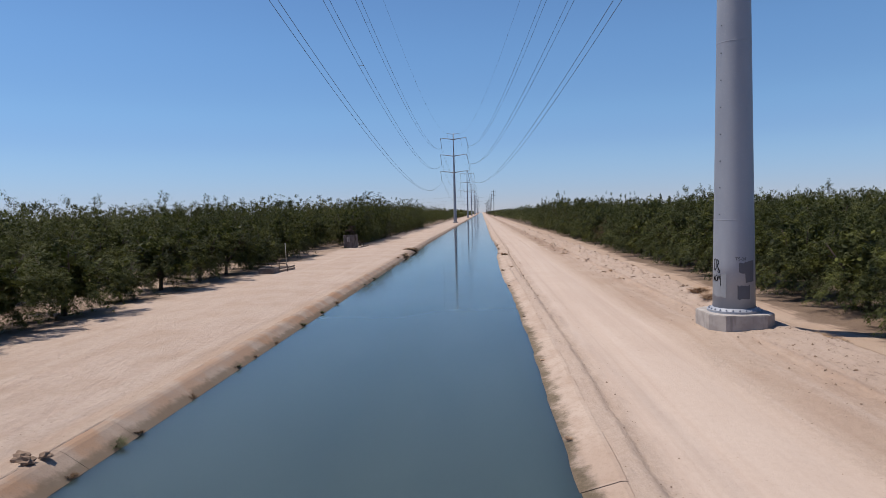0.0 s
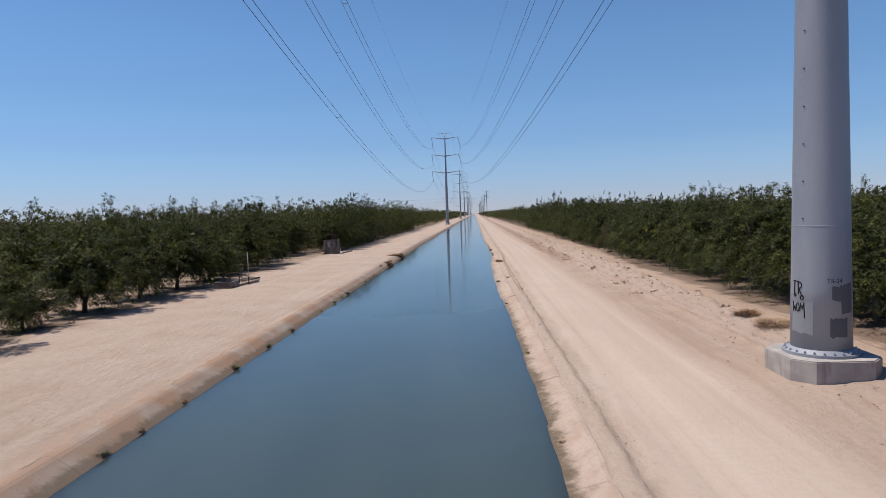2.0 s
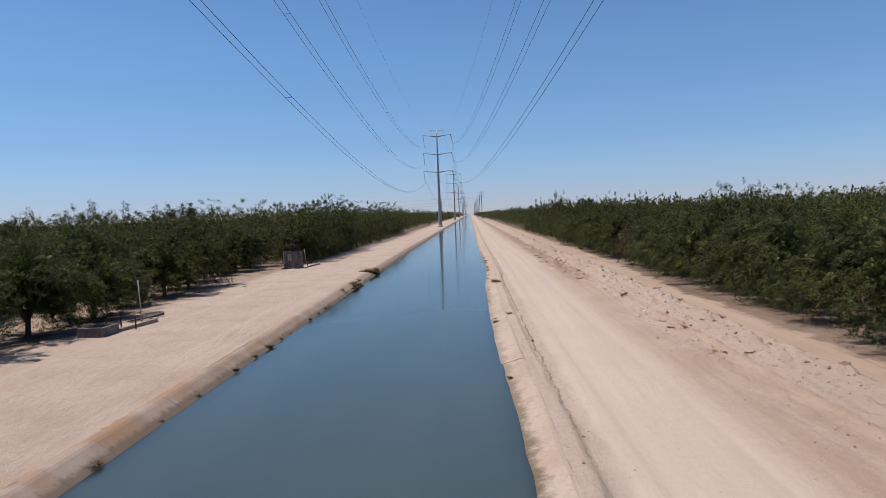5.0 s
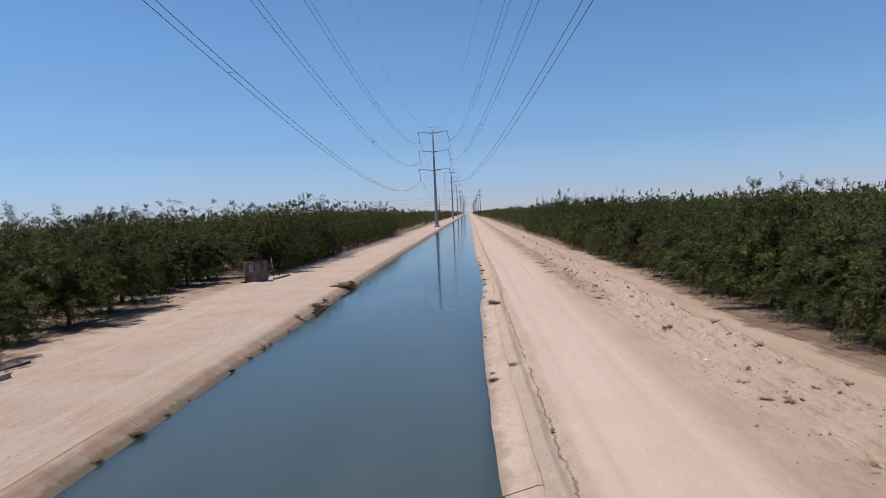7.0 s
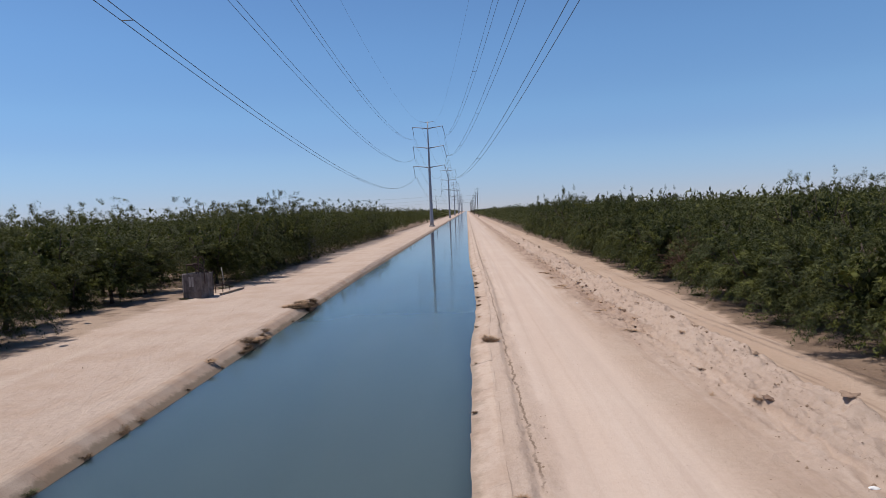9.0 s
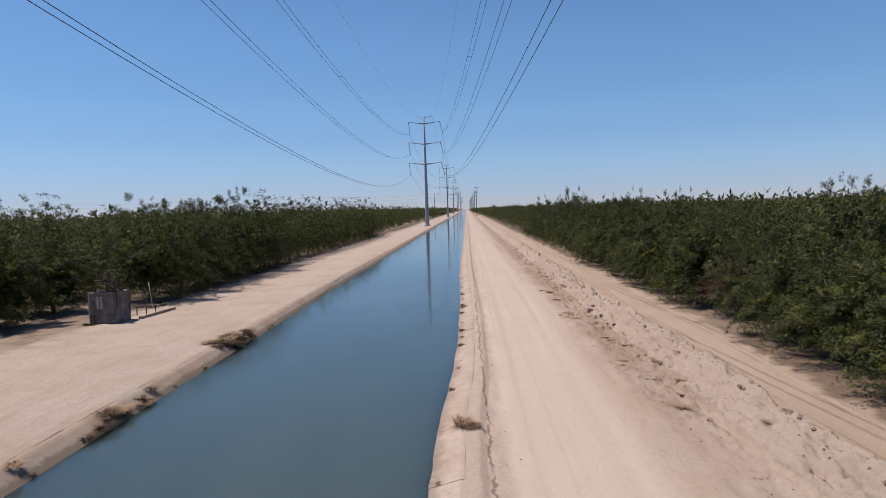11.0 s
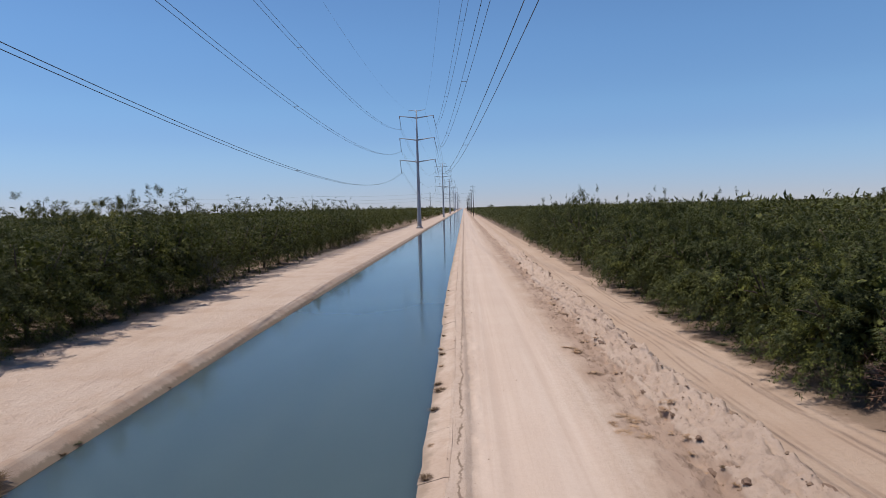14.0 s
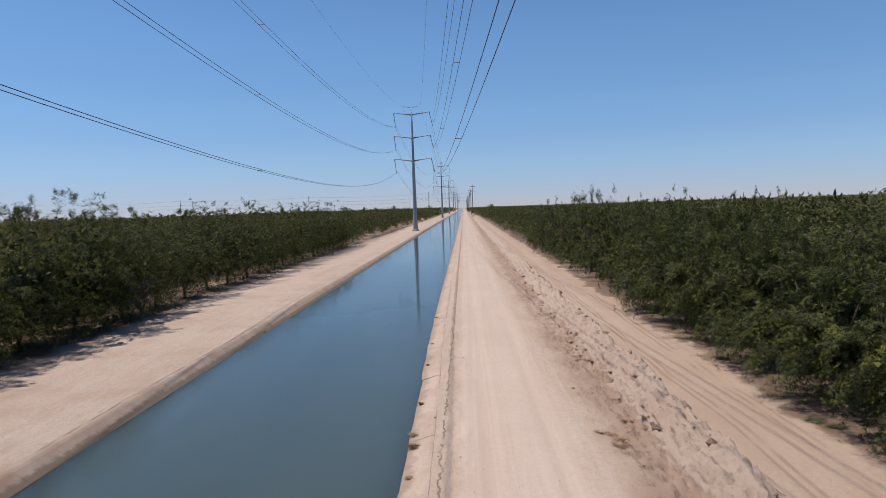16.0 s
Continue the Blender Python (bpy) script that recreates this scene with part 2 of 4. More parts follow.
def plain(name, color, rough=0.8, metal=0.0, vary=0.25, scale=6.0):
    k = Nodes(name, rough, metal)
    dark = tuple(v * (1 - vary) for v in color)
    light = tuple(min(1, v * (1 + vary)) for v in color)
    k.bump(k.noise(scale * 4, 4, 0.7), 0.25, 0.01)
    return k.done(k.mix(k.noise(scale, 4, 0.6), dark, light))


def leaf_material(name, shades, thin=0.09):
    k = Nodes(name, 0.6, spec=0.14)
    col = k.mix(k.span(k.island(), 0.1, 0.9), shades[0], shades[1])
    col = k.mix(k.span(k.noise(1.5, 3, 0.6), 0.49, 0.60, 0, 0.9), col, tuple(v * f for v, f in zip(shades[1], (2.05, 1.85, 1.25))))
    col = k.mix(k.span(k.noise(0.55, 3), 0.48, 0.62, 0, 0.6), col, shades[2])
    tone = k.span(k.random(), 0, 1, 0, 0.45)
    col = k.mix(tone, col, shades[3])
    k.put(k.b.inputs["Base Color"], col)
    t = k.n.new("ShaderNodeBsdfTranslucent")
    k.put(t.inputs["Color"], k.mix(0.5, col, (0.16, 0.20, 0.03)))
    m = k.n.new("ShaderNodeMixShader")
    m.inputs["Fac"].default_value = thin
    k.l.new(k.b.outputs[0], m.inputs[1]), k.l.new(t.outputs[0], m.inputs[2])
    k.l.new(m.outputs[0], k.n["Material Output"].inputs["Surface"])
    return k.mat


SAND, LINING, BANK, WATER = sand_material(), lining_material(), bank_material(), water_material()
FOOTING = concrete_material("footing_concrete", (0.40, 0.36, 0.33), (0.52, 0.47, 0.43))
OLDCON = concrete_material("old_concrete", (0.14, 0.118, 0.108), (0.24, 0.208, 0.19), 3.0)
DUSTY = concrete_material("dusty_concrete", (0.36, 0.275, 0.21), (0.47, 0.37, 0.29), 3.0)
STEEL = steel_material()
PAINT_LIGHT = plain("grey_cover_paint", (0.30, 0.31, 0.33), 0.7, vary=0.12)
PAINT_DARK = plain("dark_cover_paint", (0.14, 0.14, 0.155), 0.7, vary=0.12)
BLACK = plain("black_paint", (0.012, 0.012, 0.014), 0.6)
WIRE = plain("weathered_conductor", (0.10, 0.105, 0.115), 0.6, 0.3)
GLASS_DISC = plain("grey_insulator", (0.16, 0.17, 0.19), 0.4)
WOODPOLE = plain("creosoted_wood", (0.055, 0.042, 0.035), 0.9)
RUST = plain("rusty_pipe", (0.09, 0.06, 0.05), 0.8, 0.3)
PALEPOST_LIT_RIB = plain("pale_pipe_and_lit_rib", (0.42, 0.38, 0.33), 0.7)
BARK = plain("almond_bark", (0.085, 0.062, 0.05), 0.95, vary=0.45, scale=9)
DRY = plain("dry_grass", (0.44, 0.29, 0.18), 0.9, vary=0.5, scale=3)
DARKDRY = plain("dead_weeds", (0.15, 0.095, 0.055), 0.95, vary=0.5, scale=3)
GREENWEED = plain("green_weed", (0.085, 0.085, 0.035), 0.8, vary=0.4, scale=4)
CLOD = plain("soil_clod", (0.27, 0.185, 0.13), 0.95, vary=0.35, scale=3)
DARKCLOD = plain("damp_soil_clod", (0.185, 0.12, 0.085), 0.95, vary=0.5, scale=6)
WHITE = plain("white_litter", (0.75, 0.74, 0.72), 0.6, vary=0.08)
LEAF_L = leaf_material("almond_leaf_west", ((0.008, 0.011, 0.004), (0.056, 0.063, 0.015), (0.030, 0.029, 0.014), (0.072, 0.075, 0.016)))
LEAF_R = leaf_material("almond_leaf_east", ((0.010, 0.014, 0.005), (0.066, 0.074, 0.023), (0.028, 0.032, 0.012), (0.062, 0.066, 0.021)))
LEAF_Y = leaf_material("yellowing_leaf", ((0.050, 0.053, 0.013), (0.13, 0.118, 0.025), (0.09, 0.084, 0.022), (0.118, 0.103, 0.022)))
LEAF_DRY = plain("dead_leaf", (0.15, 0.085, 0.05), 0.9, vary=0.4)


# ---- mesh helpers ----
def mesh_object(name, verts, faces, material, parent=None, smooth=False, label=""):
    me = bpy.data.meshes.new(name)
    me.from_pydata([tuple(map(float, v)) for v in verts], [], faces)
    me.update()
    if smooth:
        me.polygons.foreach_set("use_smooth", [True] * len(me.polygons))
    me.materials.append(material)
    ob = new(name, me)
    if parent:
        ob.parent = parent
    if label:
        tagged(ob, label)
    return ob


def quads_mesh(name, corners, material):
    """A mesh of loose quads from an array (n, 4, 3)."""
    n = len(corners)
    me = bpy.data.meshes.new(name)
    me.vertices.add(4 * n)
    me.vertices.foreach_set("co", np.ascontiguousarray(corners, np.float32).ravel())
    me.loops.add(4 * n)
    me.loops.foreach_set("vertex_index", np.arange(4 * n, dtype=np.int32))
    me.polygons.add(n)
    me.polygons.foreach_set("loop_start", np.arange(0, 4 * n, 4, dtype=np.int32))
    me.update(calc_edges=True)
    me.validate()
    me.materials.append(material)
    return me


def part(name, bm, material, parent=None, label="", smooth=False):
    me = bpy.data.meshes.new(name)
    bm.to_mesh(me)
    bm.free()
    if smooth:
        me.polygons.foreach_set("use_smooth", [True] * len(me.polygons))
    me.materials.append(material)
    ob = new(name, me)
    if parent:
        ob.parent = parent
    if label:
        tagged(ob, label)
    return ob


def empty(name, at, label, category, group=""):
    ob = new(name)
    ob.matrix_world = Matrix.Translation(at)
    return tagged(ob, label, category, group)


def tube(bm, path, radii, sides=8, caps=True):
    """A tapered tube along a list of points."""
    path = [Vector(p) for p in path]
    rings = []
    side = None
    for n, p in enumerate(path):
        ahead = (path[min(n + 1, len(path) - 1)] - path[max(n - 1, 0)]).normalized()
        if side is None:
            side = ahead.orthogonal().normalized()
        side = (side - ahead * side.dot(ahead)).normalized()
        up = ahead.cross(side)
        r = radii[n] if isinstance(radii, (list, tuple)) else radii
        rings.append([bm.verts.new(p + (side * math.cos(a) + up * math.sin(a)) * r) for a in (math.tau * i / sides for i in range(sides))])
    for a, b in zip(rings, rings[1:]):
        for i in range(sides):
            bm.faces.new((a[i], a[(i + 1) % sides], b[(i + 1) % sides], b[i]))
    if caps:
        bm.faces.new(rings[0][::-1]), bm.faces.new(rings[-1])


def block(bm, x0, x1, y0, y1, z0, z1, bevel=0.02):
    made = bmesh.ops.create_cube(bm, size=1, matrix=Matrix.Translation(((x0 + x1) / 2, (y0 + y1) / 2, (z0 + z1) / 2)) @ Matrix.Diagonal((x1 - x0, y1 - y0, z1 - z0, 1)))
    if bevel:
        edges = list({e for v in made["verts"] for e in v.link_edges})
        bmesh.ops.bevel(bm, geom=edges, offset=bevel, segments=2, affect="EDGES")


TABLE = np.random.RandomState(7).rand(256, 256)


def vnoise(x, y):
    """Smooth value noise between 0 and 1 on arrays."""
    xi, yi = np.floor(x).astype(int), np.floor(y).astype(int)
    u, v = x - xi, y - yi
    u, v = u * u * (3 - 2 * u), v * v * (3 - 2 * v)
    g = lambda a, b: TABLE[a % 256, b % 256]
    return (g(xi, yi) * (1 - u) + g(xi + 1, yi) * u) * (1 - v) + (g(xi, yi + 1) * (1 - u) + g(xi + 1, yi + 1) * u) * v


def fbm(x, y, octaves=4):
    total, amp = 0.0, 0.5
    for n in range(octaves):
        total = total + amp * vnoise(x * 2 ** n + 17 * n, y * 2 ** n + 31 * n)
        amp *= 0.5
    return total


# ---- the lie of the land ----
WATER_Z = -0.17
POLE_X, POLE_Y = 9.95, 22.45


def left_water(y):
    """The west waterline, which bears slightly away over the first ninety metres."""
    return -5.08 - 0.0088 * np.clip(np.asarray(y, float) - 8, 0, 80)


def right_water(y):
    """The east waterline, which wanders by a hand's width where the lining has moved."""
    return np.interp(np.asarray(y, float), [8, 20, 33, 40, 48, 60, 66, 77, 86, 100, 130], [3.05, 3.13, 3.08, 2.96, 2.92, 2.98, 3.26, 3.34, 3.26, 3.08, 3.05])


def left_top(y):
    return left_water(y) - 0.46


def land(x, y):
    """The height of the bare ground; x is measured from the straightened west lining for x < 0."""
    x, y = np.asarray(x, float), np.asarray(y, float)
    near = np.clip(1.5 - np.abs(y - 60) / 160, 0, 1)
    x = x + np.interp(x, [8, 9.5, 13, 15], [0, 1, 1, 0]) * np.interp(y, [52, 70], [0, 0.2])
    x = x + np.interp(x, [8.6, 9.8, 11.6, 12.4], [0, 1, 1, 0]) * np.interp(y, [30, 50], [0, 1]) * ((fbm(0 * x + 3.3, y * 0.15) - 0.47) * 0.8 + (fbm(0 * x + 8.1, y * 0.8) - 0.47) * 0.3)
    z = np.interp(x, [-60, -16, -12, -8, -6.2, -5.8, -5.7, 3.75, 3.8, 4.18, 4.26, 4.5, 6, 8.3, 9.2, 9.92, 10.1, 10.4, 11.05, 11.38, 11.56, 14, 60],
                  [0.1, 0.18, 0.2, 0.19, 0.17, 0.16, 0.155, 0.0, 0.0, 0.04, -0.07, -0.05, -0.03, -0.09, -0.10, -0.08, 0.12, 0.17, 0.29, 0.32, -0.15, -0.15, -0.05])
    bank = np.interp(x, [8.3, 9.3, 9.9, 11.3, 11.8], [0, 0.4, 1.0, 1.0, 0])
    bank = bank * np.interp(y, [18, 42, 68], [0.25, 0.5, 1.0])
    z = z + near * bank * ((fbm(x * 0.9, y * 0.45) - 0.42) * 0.36 + (0.22 - np.abs(fbm(x * 2.6 + 9, y * 0.8) - 0.47) * 1.6) * 0.45 - 0.06 + (fbm(x * 6, y * 4.5) - 0.45) * 0.30 - np.abs(fbm(x * 3.6 + 70, y * 3.4) - 0.47) * 0.42 + 0.035 + np.interp(x, [10.4, 11.0, 11.5], [0, 1, 1]) * (fbm(x * 1.5 + 40, y * 1.3) - 0.42) * 0.55)
    rim = np.interp(x, [3.8, 4.0, 4.5, 5.0], [0.3, 1, 0.8, 0])
    z = z + near * rim * ((fbm(x * 4, y * 1.7) - 0.45) * 0.12 + (fbm(x * 9, y * 7) - 0.45) * 0.06)
    left = np.interp(x, [-30, -14, -7.5, -5.7], [1, 1, 0.9, 0.15])
    right = np.interp(x, [3.8, 5, 8, 40], [0.1, 0.3, 0.7, 1])
    z = z + np.where(x < 0, left, right) * ((fbm(x * 0.35, y * 0.22) - 0.45) * 0.12 + (fbm(x * 2.2, y * 0.9) - 0.45) * 0.04 + (fbm(x * 6, y * 4) - 0.45) * 0.02)
    ruts = np.exp(-((x - 5.35) / 0.22) ** 2) + np.exp(-((x - 7.1) / 0.25) ** 2) + np.exp(-((x - 12.6) / 0.16) ** 2) + np.exp(-((x - 14.0) / 0.18) ** 2)
    z = z - 0.03 * ruts
    mound = np.exp(-(((x - POLE_X) / 2.2) ** 2 + ((y - POLE_Y) / 2.4) ** 2) ** 2)
    z = z * (1 - mound * 0.8) + mound * 0.09
    return np.where((x > -5.71) & (x < 3.72), -1.4, z)


def ground_at(x, y):
    d = float(left_top(y)) + 5.54
    return float(land(np.array([x - d if x < 0 else x]), np.array([y]))[0])


def spread(start, step, grow, end):
    out = [start]
    while out[-1] < end:
        step *= grow
        out.append(out[-1] + step)
    return out


def build_ground():
    xs = [-v for v in spread(17.0, 0.5, 1.13, 3800)][::-1][:-1]
    xs += list(np.arange(-17, -6.4, 0.22)) + list(np.arange(-6.4, -5.76, 0.12)) + [-5.72, -5.70, -3, 0, 2.5, 3.71, 3.73]
    xs += list(np.arange(3.8, 5.2, 0.09)) + list(np.arange(5.2, 8.4, 0.2)) + list(np.arange(8.4, 9.6, 0.1)) + list(np.arange(9.6, 11.9, 0.06)) + list(np.arange(11.9, 17, 0.25)) + spread(17, 0.4, 1.13, 3800)
    ys = [-400, -200, -90, -40, -15] + list(np.arange(-6, 8, 0.5)) + list(np.arange(8, 36, 0.2)) + list(np.arange(36, 104, 0.11)) + spread(104.2, 0.2, 1.03, 4600)
    X, Y = np.meshgrid(np.array(xs), np.array(ys))
    Z = land(X, Y)
    far = np.clip((np.hypot(X, Y) - 150) / 200, 0, 1)
    Z = np.where(Z < -1, Z, Z * (1 - far * 0.5))
    Xs = np.where(X < -1, X + (left_top(Y) + 5.54), X + (right_water(Y) - 3.1) * np.interp(X, [1, 2.5, 4.4, 5.5], [0, 1, 1, 0]))
    rows, cols = X.shape
    index = np.arange(rows * cols).reshape(rows, cols)
    faces = np.stack([index[:-1, :-1], index[:-1, 1:], index[1:, 1:], index[1:, :-1]], -1).reshape(-1, 4)
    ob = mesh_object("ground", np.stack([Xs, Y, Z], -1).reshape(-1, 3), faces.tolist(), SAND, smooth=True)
    tagged(ob, "pale dry sandy ground with wheel tracks and shade-darkened orchard soil", "ground", kind="structure")


build_ground()


def build_water():
    ys = [-400, -50] + list(np.arange(0, 100, 4.0)) + [120, 300, 1000, 4600]
    verts, faces = [], []
    for y in ys:
        verts += [(float(left_water(y)) - 0.25, y, WATER_Z), (float(right_water(y)) + 0.35, y, WATER_Z)]
    for n in range(len(ys) - 1):
        faces.append((2 * n, 2 * n + 1, 2 * n + 3, 2 * n + 2))
    tagged(mesh_object("water", verts, faces, WATER), "calm blue-green canal water reflecting the sky", "water", kind="structure")


build_water()


# ---- steel transmission poles ----
def shaft_radius(z):
    return 0.655 - 0.0150 * z


def bent(points, z_of, radius_pad, pole, face):
    """Flat (u, v) marks wrapped on the shaft; u runs along the surface from the bearing face (degrees from -y towards -x)."""
    out = []
    for u, v in points:
        r = shaft_radius(v - z_of) + radius_pad
        a = radians(face) - u / r
        out.append((pole[0] - r * math.sin(a), pole[1] - r * math.cos(a), v))
    return out


def wrapped_patch(name, outline, pole, zb, face, material, parent, pad, label):
    """A painted patch on the shaft: a strip of columns between a lower and an upper edge, (u, low, high)."""
    verts, faces = [], []
    for u, low, high in outline:
        verts += bent([(u, low), (u, high)], zb, pad, pole, face)
    for n in range(len(outline) - 1):
        faces.append((2 * n, 2 * n + 2, 2 * n + 3, 2 * n + 1))
    return mesh_object(name, verts, faces, material, parent, label=label)


def footing(parent, half, z0, z1):
    bm = bmesh.new()
    c = half * 0.62
    ring = [(-half, -c), (-c, -half), (c, -half), (half, -c), (half, c), (c, half), (-c, half), (-half, c)]
    low = [bm.verts.new((x, y, z0)) for x, y in ring]
    high = [bm.verts.new((x, y, z1)) for x, y in ring]
    for i in range(8):
        bm.faces.new((low[i], low[(i + 1) % 8], high[(i + 1) % 8], high[i]))
    top = bm.faces.new(high)
    bm.normal_update()
    bmesh.ops.bevel(bm, geom=list(top.edges), offset=0.025, segments=2, affect="EDGES")
    return part("footing", bm, FOOTING, parent, "chamfered pale concrete footing block")


def build_pole(at, height, detail, arms=()):
    pole = empty("transmission_pole", at, "tall grey tapered steel transmission pole on a concrete footing", "power pole", "steel poles along the canal")
    top = 0.62
    footing(pole, 1.03 if detail else 0.95, -0.9, top - 0.1)
    bm = bmesh.new()
    zs = [0, 1.5, 4, 8, 14, 20, 27, height]
    tube(bm, [(0, 0, top + z) for z in zs], [shaft_radius(z) * (1 if detail else 0.95) for z in zs], 32 if detail else 14)
    part("shaft", bm, STEEL, pole, smooth=True)
    bm = bmesh.new()
    tube(bm, [(0, 0, top - 0.1), (0, 0, top - 0.03), (0, 0, top - 0.03), (0, 0, top + 0.05)], [0.83, 0.83, 0.79, 0.66], 40)
    part("base_flange", bm, STEEL, pole, "galvanised ring flange")
    if detail:
        bm = bmesh.new()
        bmesh.ops.create_cone(bm, cap_ends=True, segments=6, radius1=0.028, radius2=0.028, depth=0.05)
        bmesh.ops.create_cone(bm, cap_ends=True, segments=8, radius1=0.014, radius2=0.012, depth=0.02, matrix=Matrix.Translation((0, 0, 0.03)))
        nut = part("anchor_bolt", bm, STEEL, pole)
        for n in range(24):
            a = math.tau * (n + 0.5) / 24
            ob = nut if n == 0 else new("anchor_bolt", nut.data)
            ob.parent = pole
            ob.matrix_local = pose(0.765 * math.cos(a), 0.765 * math.sin(a), top - 0.008, 0, 0, n * 17)
        # weld seam and climbing lugs
        for z in (2.92, 8.6):
            bm = bmesh.new()
            r = shaft_radius(z)
            tube(bm, [(0, 0, top + z - 0.02), (0, 0, top + z), (0, 0, top + z + 0.02)], [r + 0.001, r + 0.007, r + 0.001], 32, False)
            part("weld_seam", bm, STEEL, pole, smooth=True)
        bm = bmesh.new()
        tube(bm, [(0, 0, 0), (0, -0.02, 0)], 0.016, 6)
        lug = part("step_lug", bm, BLACK, pole)
        first = True
        for n in range(13):
            for face in (64, -26):
                z = 3.1 + 0.86 * n + (0 if face > 0 else 0.4)
                if face < 0 and n < 8:
                    continue
                a, r = radians(face), shaft_radius(z)
                ob = lug if first else new("step_lug", lug.data)
                first = False
                ob.parent = pole
                ob.matrix_local = pose(-r * math.sin(a), -r * math.cos(a), top + z, 0, 0, -face)
    for z, half, string, lean in arms:
        for side in (-1, 1):
            bm = bmesh.new()
            r = shaft_radius(z)
            tip = half
            tube(bm, [(side * r * 0.6, 0, z + top - 0.25), (side * (r + 0.9), 0, z + top - 0.08), (side * tip, 0, z + top + (0.42 if half > 3 else 0.1))],
                 [0.20, 0.16, 0.08] if half > 3 else [0.1, 0.08, 0.05], 8)
            arm = part("davit_arm", bm, STEEL, pole)
            if half > 3:
                bm = bmesh.new()
                tube(bm, [(side * tip, 0, z + top + 0.45), (side * tip, 0, z + top - 0.25)], 0.13, 8)
                part("arm_bracket", bm, STEEL, pole)
            if string:
                bm = bmesh.new()
                a, b = Vector((side * tip, 0, z + top + 0.2)), Vector((side * tip + lean * (1.0 if side > 0 else 0.45), 0, z + top + 0.2 - string))
                path, radii = [], []
                for i in range(29):
                    path.append(a.lerp(b, i / 28)), radii.append(0.09 if i % 2 else 0.045)
                tube(bm, path, radii, 8)
                part("insulator_string", bm, GLASS_DISC, pole)
    return pole


near_pole = build_pole((POLE_X, POLE_Y, 0.05), 32.5, True)
# cover-paint patches, stencilled number and a scrawl on the near pole
ORIGIN = (0, 0)
ZB = 0.62
FACE = 22.0


def jag(points, seed):
    rnd = random.Random(seed)
    return [(u, lo + rnd.uniform(-0.03, 0.03), hi + rnd.uniform(-0.03, 0.03)) for u, lo, hi in points]


wrapped_patch("cover_paint", jag([(u, 1.05 - 0.06 * (u + 0.7), 1.78) for u in np.linspace(-0.80, -0.22, 9)], 1), ORIGIN, ZB, FACE, PAINT_LIGHT, near_pole, 0.003, "light grey cover paint patch")
wrapped_patch("cover_paint", jag([(u, 0.98, 1.42) for u in np.linspace(0.12, 0.54, 8)], 2), ORIGIN, ZB, FACE, PAINT_DARK, near_pole, 0.003, "dark grey cover paint patch")
wrapped_patch("cover_paint", jag([(0.16, 1.88, 2.15), (0.22, 1.83, 2.16), (0.32, 1.80, 2.16), (0.36, 1.84, 2.18), (0.38, 1.52, 2.18), (0.48, 1.50, 2.2), (0.60, 1.51, 2.22), (0.72, 1.55, 2.24)], 3), ORIGIN, ZB, FACE, PAINT_DARK, near_pole, 0.003, "dark grey cover paint patch")


def lettering(text, size, u0, v0):
    cu = bpy.data.curves.new("lettering", "FONT")
    cu.body, cu.size = text, size
    tmp = bpy.data.objects.new("lettering", cu)
    scene.collection.objects.link(tmp)
    bpy.context.view_layer.update()
    me = bpy.data.meshes.new_from_object(tmp.evaluated_get(bpy.context.evaluated_depsgraph_get()))
    bpy.data.objects.remove(tmp)
    bm = bmesh.new()
    bm.from_mesh(me)
    bmesh.ops.subdivide_edges(bm, edges=[e for e in bm.edges if e.calc_length() > 0.05], cuts=1)
    for v in bm.verts:
        v.co = bent([(u0 + v.co.x, v0 + v.co.y)], ZB, 0.004, ORIGIN, FACE)[0]
    bpy.data.meshes.remove(me)
    part("stencilled_number", bm, BLACK, near_pole, "black stencilled pole number")


lettering("TS-24", 0.145, 0.05, 2.235)


def scrawl(strokes):
    bm = bmesh.new()
    for stroke in strokes:
        fine = []
        for a, b in zip(stroke, stroke[1:]):
            fine += [(a[0] + (b[0] - a[0]) * t, a[1] + (b[1] - a[1]) * t) for t in (0, 0.5)]
        fine.append(stroke[-1])
        fine = [(u - 0.14, v) for u, v in fine]
        tube(bm, bent(fine, ZB, 0.004, ORIGIN, FACE), 0.013, 5)
    part("spray_scrawl", bm, BLACK, near_pole, "black sprayed scrawl")


def loop(cx, cy, rx, ry, a0=0, a1=360, n=10):
    return [(cx + rx * math.cos(radians(a0 + (a1 - a0) * i / n)), cy + ry * math.sin(radians(a0 + (a1 - a0) * i / n))) for i in range(n + 1)]


scrawl([[(-0.60, 2.24), (-0.50, 2.26)], [(-0.55, 2.25), (-0.56, 1.95)], loop(-0.54, 1.92, 0.035, 0.04),
        [(-0.44, 2.22), (-0.43, 1.94)], loop(-0.44, 2.16, 0.10, 0.08, 110, -80, 8), [(-0.42, 2.08), (-0.33, 1.90)], loop(-0.34, 1.87, 0.04, 0.05),
        [(-0.60, 1.76), (-0.60, 1.52), (-0.54, 1.68), (-0.51, 1.52)], loop(-0.45, 1.64, 0.04, 0.10),
        [(-0.39, 1.54), (-0.37, 1.75), (-0.33, 1.60), (-0.29, 1.76), (-0.27, 1.40)]])

ARMS = ((33.0, 2.35, 0, 0), (31.05, 4.8, 3.7, 0.8), (24.85, 4.9, 3.7, 0.8), (18.7, 5.0, 3.7, 0.8))
LINE_X, SPAN = -8.36, 218.0
POLE_YS = [240.2 + SPAN * n for n in range(8)]
first_far = build_pole((LINE_X, POLE_YS[0], 0.0), 33.1, False, ARMS)
